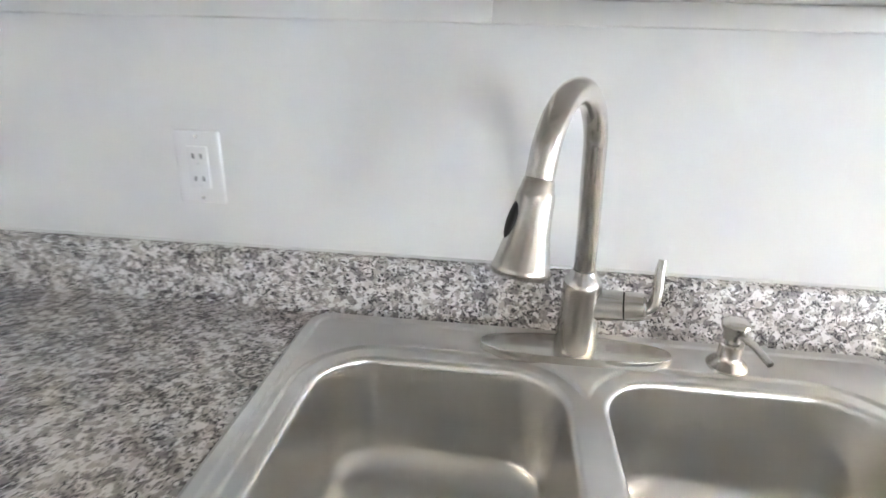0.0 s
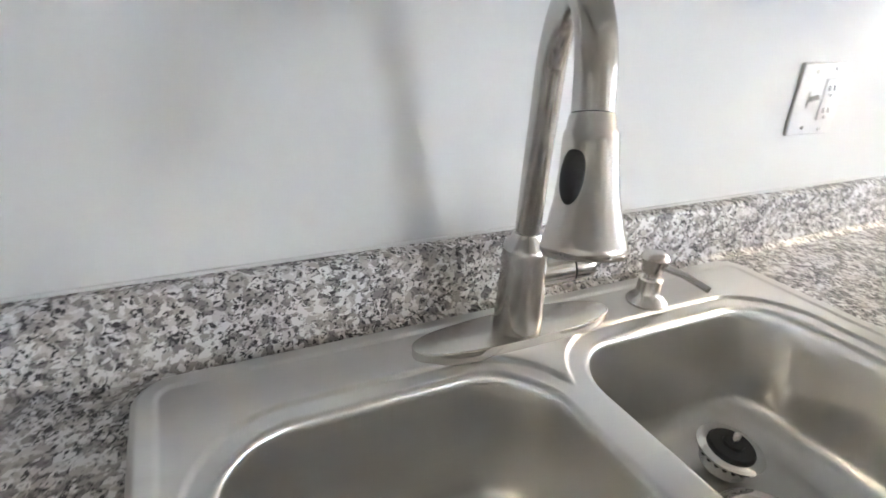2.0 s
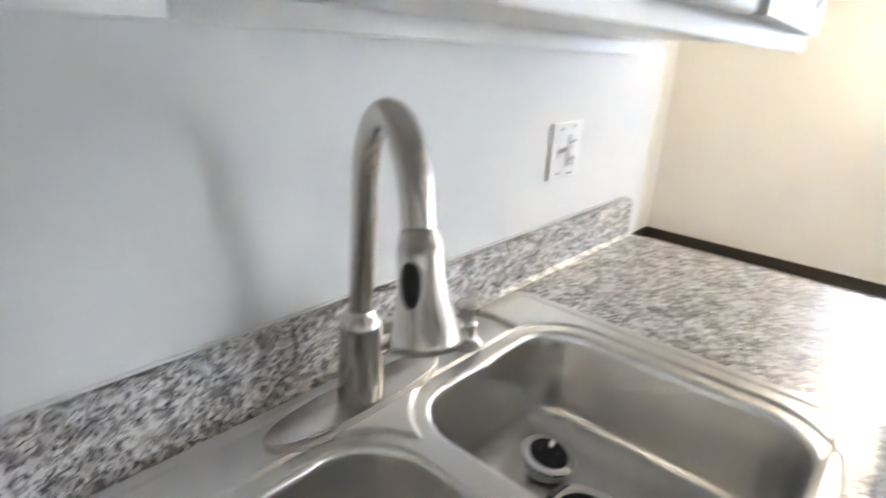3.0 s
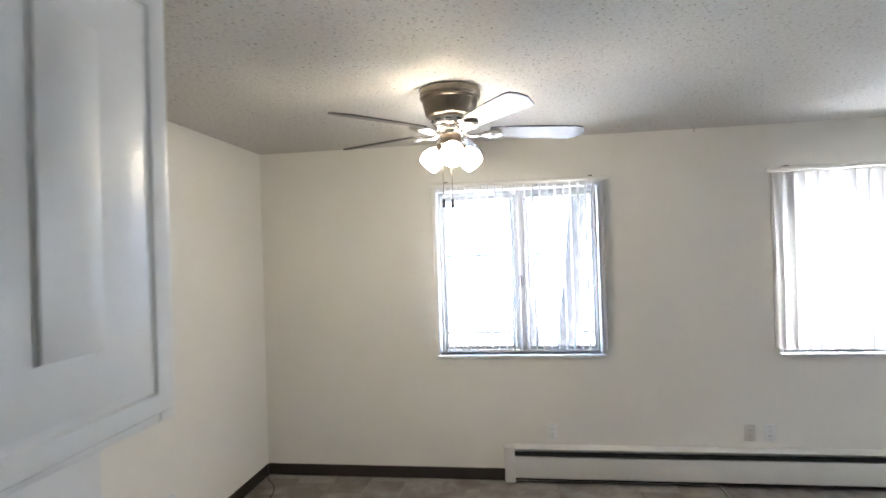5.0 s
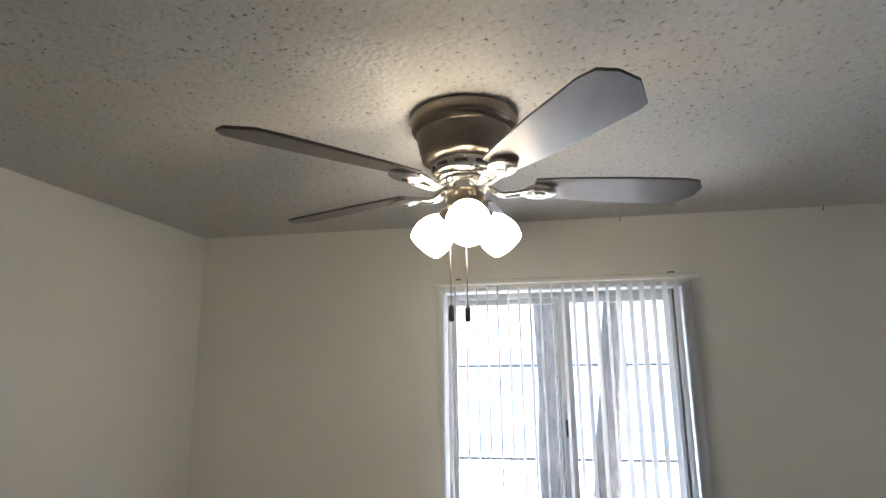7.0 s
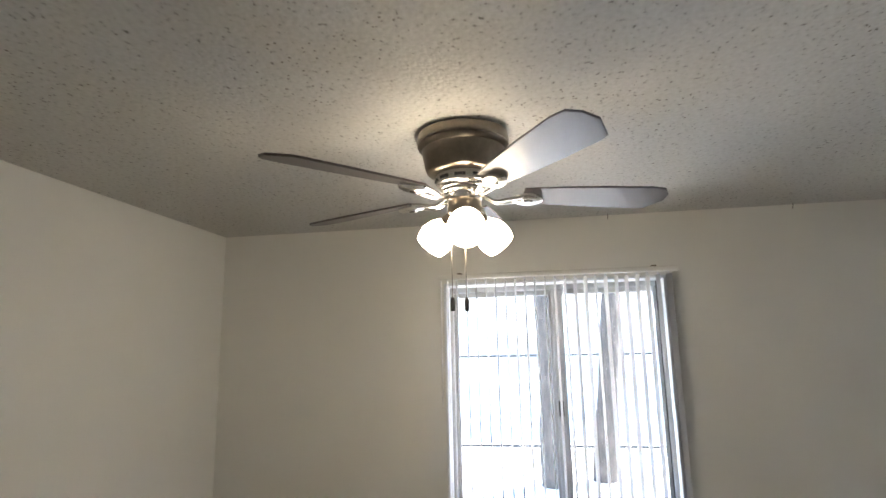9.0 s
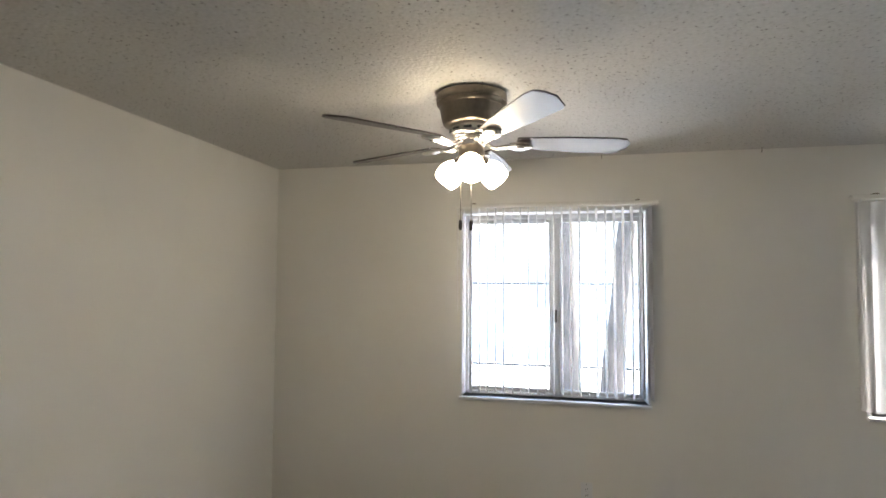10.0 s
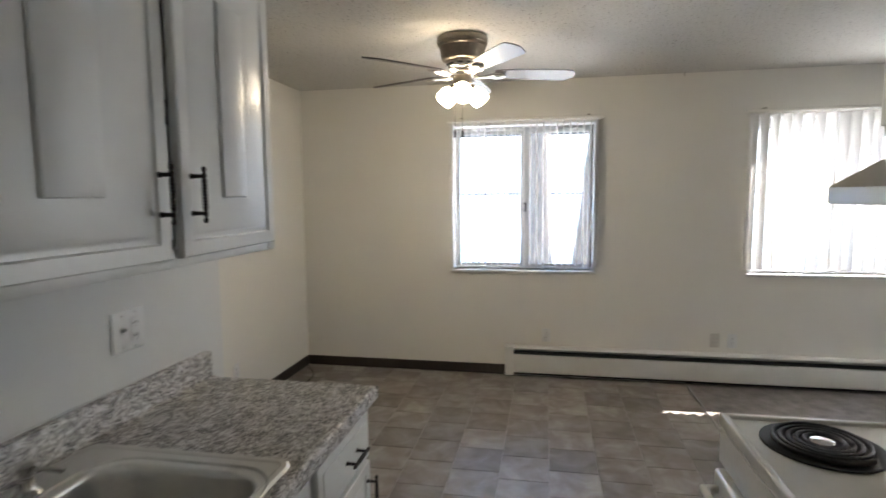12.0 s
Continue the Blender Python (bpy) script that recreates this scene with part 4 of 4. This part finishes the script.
for bx, by, r in ((0.888, -0.957, 0.118), (0.888, -1.235, 0.092), (0.452, -0.957, 0.092), (0.452, -1.235, 0.118)):
    pan = spart("drip_pan", lathe([(r + 0.012, 0.9135), (r + 0.013, 0.917), (r + 0.006, 0.918), (r - 0.01, 0.9145), (0.03, 0.9135), (0, 0.9135)], pose(bx, by, 0), 44), M_COIL, "black enamelled drip pan")
    turns, n = 4.6 if r > 0.1 else 3.6, 150
    path = [(bx + (0.034 + (r - 0.042) * i / n) * math.cos(2 * math.pi * turns * i / n), by + (0.034 + (r - 0.042) * i / n) * math.sin(2 * math.pi * turns * i / n), 0.925) for i in range(n + 1)]
    spart("coil", tube(path, 0.0068, 8, 0.8), M_COIL, "black electric coil", pan)
    spart("coil_cap", lathe([(0, 0.9285), (0.02, 0.9285), (0.027, 0.927), (0.027, 0.92), (0, 0.92)], pose(bx, by, 0), 24), M_CHROME, "", pan)
    spart("coil_support", box((bx - r * 0.9, by - 0.004, 0.9145), (bx + r * 0.9, by + 0.004, 0.9185), 0.001), M_CHROME, "", pan)

hood = thing("range_hood", "almond enamelled range hood above the stove", "range hood", "", (0.67, -1.2, 1.49))
hb = bmesh.new()
lo = [hb.verts.new((x, y, 1.532)) for x, y in ((T0, SPLIT_Y - 0.03), (T1, SPLIT_Y - 0.03), (T1, -1.01), (T0, -1.01))]
hi = [hb.verts.new((x, y, 1.60)) for x, y in ((T0 + 0.02, SPLIT_Y - 0.03), (T1 - 0.01, SPLIT_Y - 0.03), (T1 - 0.01, -1.125), (T0 + 0.02, -1.125))]
for k in range(4):
    hb.faces.new((lo[k], lo[(k + 1) % 4], hi[(k + 1) % 4], hi[k]))
hb.faces.new(hi)
hb.faces.new(lo[::-1])
bmesh.ops.recalc_face_normals(hb, faces=hb.faces)
HM = Matrix.Translation(-hood.location)
hb.transform(HM)
part("canopy", hb, M_HOOD, hood, smooth=False)
for name, lo_, hi_ in (("lip", (T0, SPLIT_Y - 0.03, 1.49), (T1, -1.01, 1.532)), ("top_box", (T0 + 0.02, SPLIT_Y - 0.03, 1.60), (T1 - 0.01, -1.13, 1.655))):
    z = box(lo_, hi_, 0.003)
    z.transform(HM)
    part(name, z, M_HOOD, hood)
hc = thing("wall_cabinet", "white painted wall cabinet above the range hood", "cabinet")
part("body", box((T0, SPLIT_Y - 0.03, 1.656), (T1 + 0.005, -1.13, 2.15), 0.003), M_CAB, hc)
for i in range(2):
    frame_door("door", hc, 0.36, 0.44, Matrix.Translation((T0 + 0.37 + i * 0.375, -1.131, 1.68)) @ pose(0, 0, 0, 0, 0, 180))
slab("soffit_stove", (-0.35, SPLIT_Y - 0.03, 2.152), (T1 + 0.005, -1.12, CEIL), M_KITCHEN, "white painted soffit above the hood cabinet", "soffit")

# ---- outdoors ----
setting("ground", box((WIN_X + 0.17, -400, -0.7), (600, 400, -0.35)), M_GROUND, "pale dry ground outside the windows", "ground")
slab("eave", (WIN_X + 0.165, -1.75, 2.2), (WIN_X + 1.35, 1.9, 2.3), M_EAVE, "brown eave over the window", "eave")


def neighbour(x, y0, y1, storeys, label):
    h = thing("apartment_building", label, "building", "", (x, (y0 + y1) / 2, -0.35))
    hm2 = Matrix.Translation(-h.location)
    def hp(name, bm, mat, par=None, lab=""):
        bm.transform(hm2)
        return part(name, bm, mat, par or h, lab, False)
    top = storeys * 2.7 + 0.75
    hp("wall", box((x, y0, -0.35), (x + 8, y1, top)), M_STUCCO)
    roof = bmesh.new()
    vs = [roof.verts.new(c) for c in ((x - 0.6, y0 - 0.5, top), (x + 8.6, y0 - 0.5, top), (x + 8.6, y1 + 0.5, top), (x - 0.6, y1 + 0.5, top), (x + 4, y0 - 0.5, top + 1.9), (x + 4, y1 + 0.5, top + 1.9))]
    for f in ((0, 3, 2, 1), (0, 4, 5, 3), (1, 2, 5, 4), (0, 1, 4), (3, 5, 2)):
        roof.faces.new([vs[i] for i in f])
    hp("roof", roof, M_ROOF)
    # Made tall and dark to include the shade under the roof edge.
    hp("gutter_with_eave_shade", box((x - 0.68, y0 - 0.5, top - 0.14), (x - 0.6, y1 + 0.5, top + 0.06)), M_GREY)
    n = int((y1 - y0) / 2.4)
    for s in range(storeys):
        for i in range(n):
            y = y0 + (i + 0.5) * (y1 - y0) / n
            z = s * 2.7 + 0.75
            w = hp("window", box((x - 0.03, y - 0.5, z), (x + 0.02, y + 0.5, z + 1.25)), M_TRIM)
            for dy in (-0.24, 0.24):
                hp("pane", box((x - 0.035, y + dy - 0.2, z + 0.06), (x - 0.028, y + dy + 0.2, z + 1.19)), M_PANE, w)
    for k in range(storeys - 1):
        hp("balcony_slab", box((x - 1.2, y0 + 0.3, 2.55 + 2.7 * k), (x, y1 - 0.3, 2.7 + 2.7 * k)), M_STUCCO)
    return h


neighbour(17, -13, 9, 1, "white stucco low apartment building across the yard")
neighbour(19, 10.5, 26, 2, "white stucco two-storey apartment building across the yard")
fence = thing("fence", "grey metal fence across the yard", "fence", "", (12.5, 0, -0.35))
for z in (0.12, 1.88):
    part("rail", box((-0.02, -12, z), (0.02, 12, z + 0.05)), M_GREY, fence)
picket = box((-0.012, -0.012, 0.02), (0.012, 0.012, 1.95))
pm = bpy.data.meshes.new("post")
picket.to_mesh(pm)
picket.free()
pm.materials.append(M_STUCCO)
for i in range(11):
    o = new("post", pm)
    o.parent = fence
    o.location = (0, -12 + 2.4 * i, 0)


def tree(x, y, lean, r, height, seed):
    rng = random.Random(seed)
    t = thing("tree", "grey-barked bare-limbed tree outside the window", "tree", "yard trees", (x, y, -0.36))
    trunk = smooth_path([(0, 0, 0), (lean * 0.3, lean * 0.5, height * 0.3), (lean * 0.2, lean * 1.2, height * 0.65), (lean * 0.6, lean * 1.6, height)], 6)
    part("trunk", tube(trunk, lambda u: r * (1.25 - 0.75 * u) * (1 + 0.08 * math.sin(17 * u)), 14), M_BARK, t)
    crown = bmesh.new()
    for k in range(7):
        a = rng.uniform(0, 2 * math.pi)
        s = trunk[int(len(trunk) * rng.uniform(0.55, 0.95))]
        e = s + Vector((math.cos(a) * rng.uniform(0.8, 1.6), math.sin(a) * rng.uniform(0.8, 1.6), rng.uniform(0.7, 1.6)))
        part("limb", tube(smooth_path([s, (s + e) / 2 + Vector((0, 0, 0.15)), e], 5), lambda u: r * 0.35 * (1.05 - u), 8), M_BARK, t)
        for _ in range(90):
            c = s.lerp(e, rng.uniform(0.4, 1.15)) + Vector([rng.gauss(0, 0.28) for _ in range(3)])
            d, u = Vector([rng.gauss(0, 1) for _ in range(3)]).normalized(), Vector([rng.gauss(0, 1) for _ in range(3)]).normalized()
            crown.faces.new([crown.verts.new(c + 0.05 * d), crown.verts.new(c + 0.025 * u), crown.verts.new(c - 0.05 * d), crown.verts.new(c - 0.025 * u)])
    part("crown", crown, M_LEAF, t, smooth=False)


tree(10.0, -0.2, 0.06, 0.19, 7.0, 3)
tree(10.4, -0.95, -0.34, 0.16, 6.5, 8)
tree(9.5, -3.6, 0.2, 0.16, 6.0, 5)

# ---- floor tiles, last ----
PITCH, JOINT = 0.268, 0.004
tm = bpy.data.meshes.new("tile")
tb = box((-PITCH / 2 + JOINT / 2, -PITCH / 2 + JOINT / 2, -0.004), (PITCH / 2 - JOINT / 2, PITCH / 2 - JOINT / 2, 0.0), 0.0012, 1)
tb.to_mesh(tm)
tb.free()
tm.materials.append(M_VINYL)
rows_n = int((ROOM_Y - SPLIT_Y) / PITCH)
for j in range(rows_n):
    y = SPLIT_Y + 0.006 + PITCH * (j + 0.5)
    shift = (0.0, 0.5, 0.25)[j % 3] * PITCH
    i = 0
    while True:
        x = WIN_X - 0.004 - PITCH * (i + 0.5) - shift
        i += 1
        if x < -0.6 or (x < JOG_X - 0.05 and y > 0.4):
            break
        o = new("tile", tm)
        o.parent = floor
        o.location = (x, y, 0)
        o.rotation_euler = (0, 0, radians((0, 180)[(i * 7 + j * 3) % 2]))
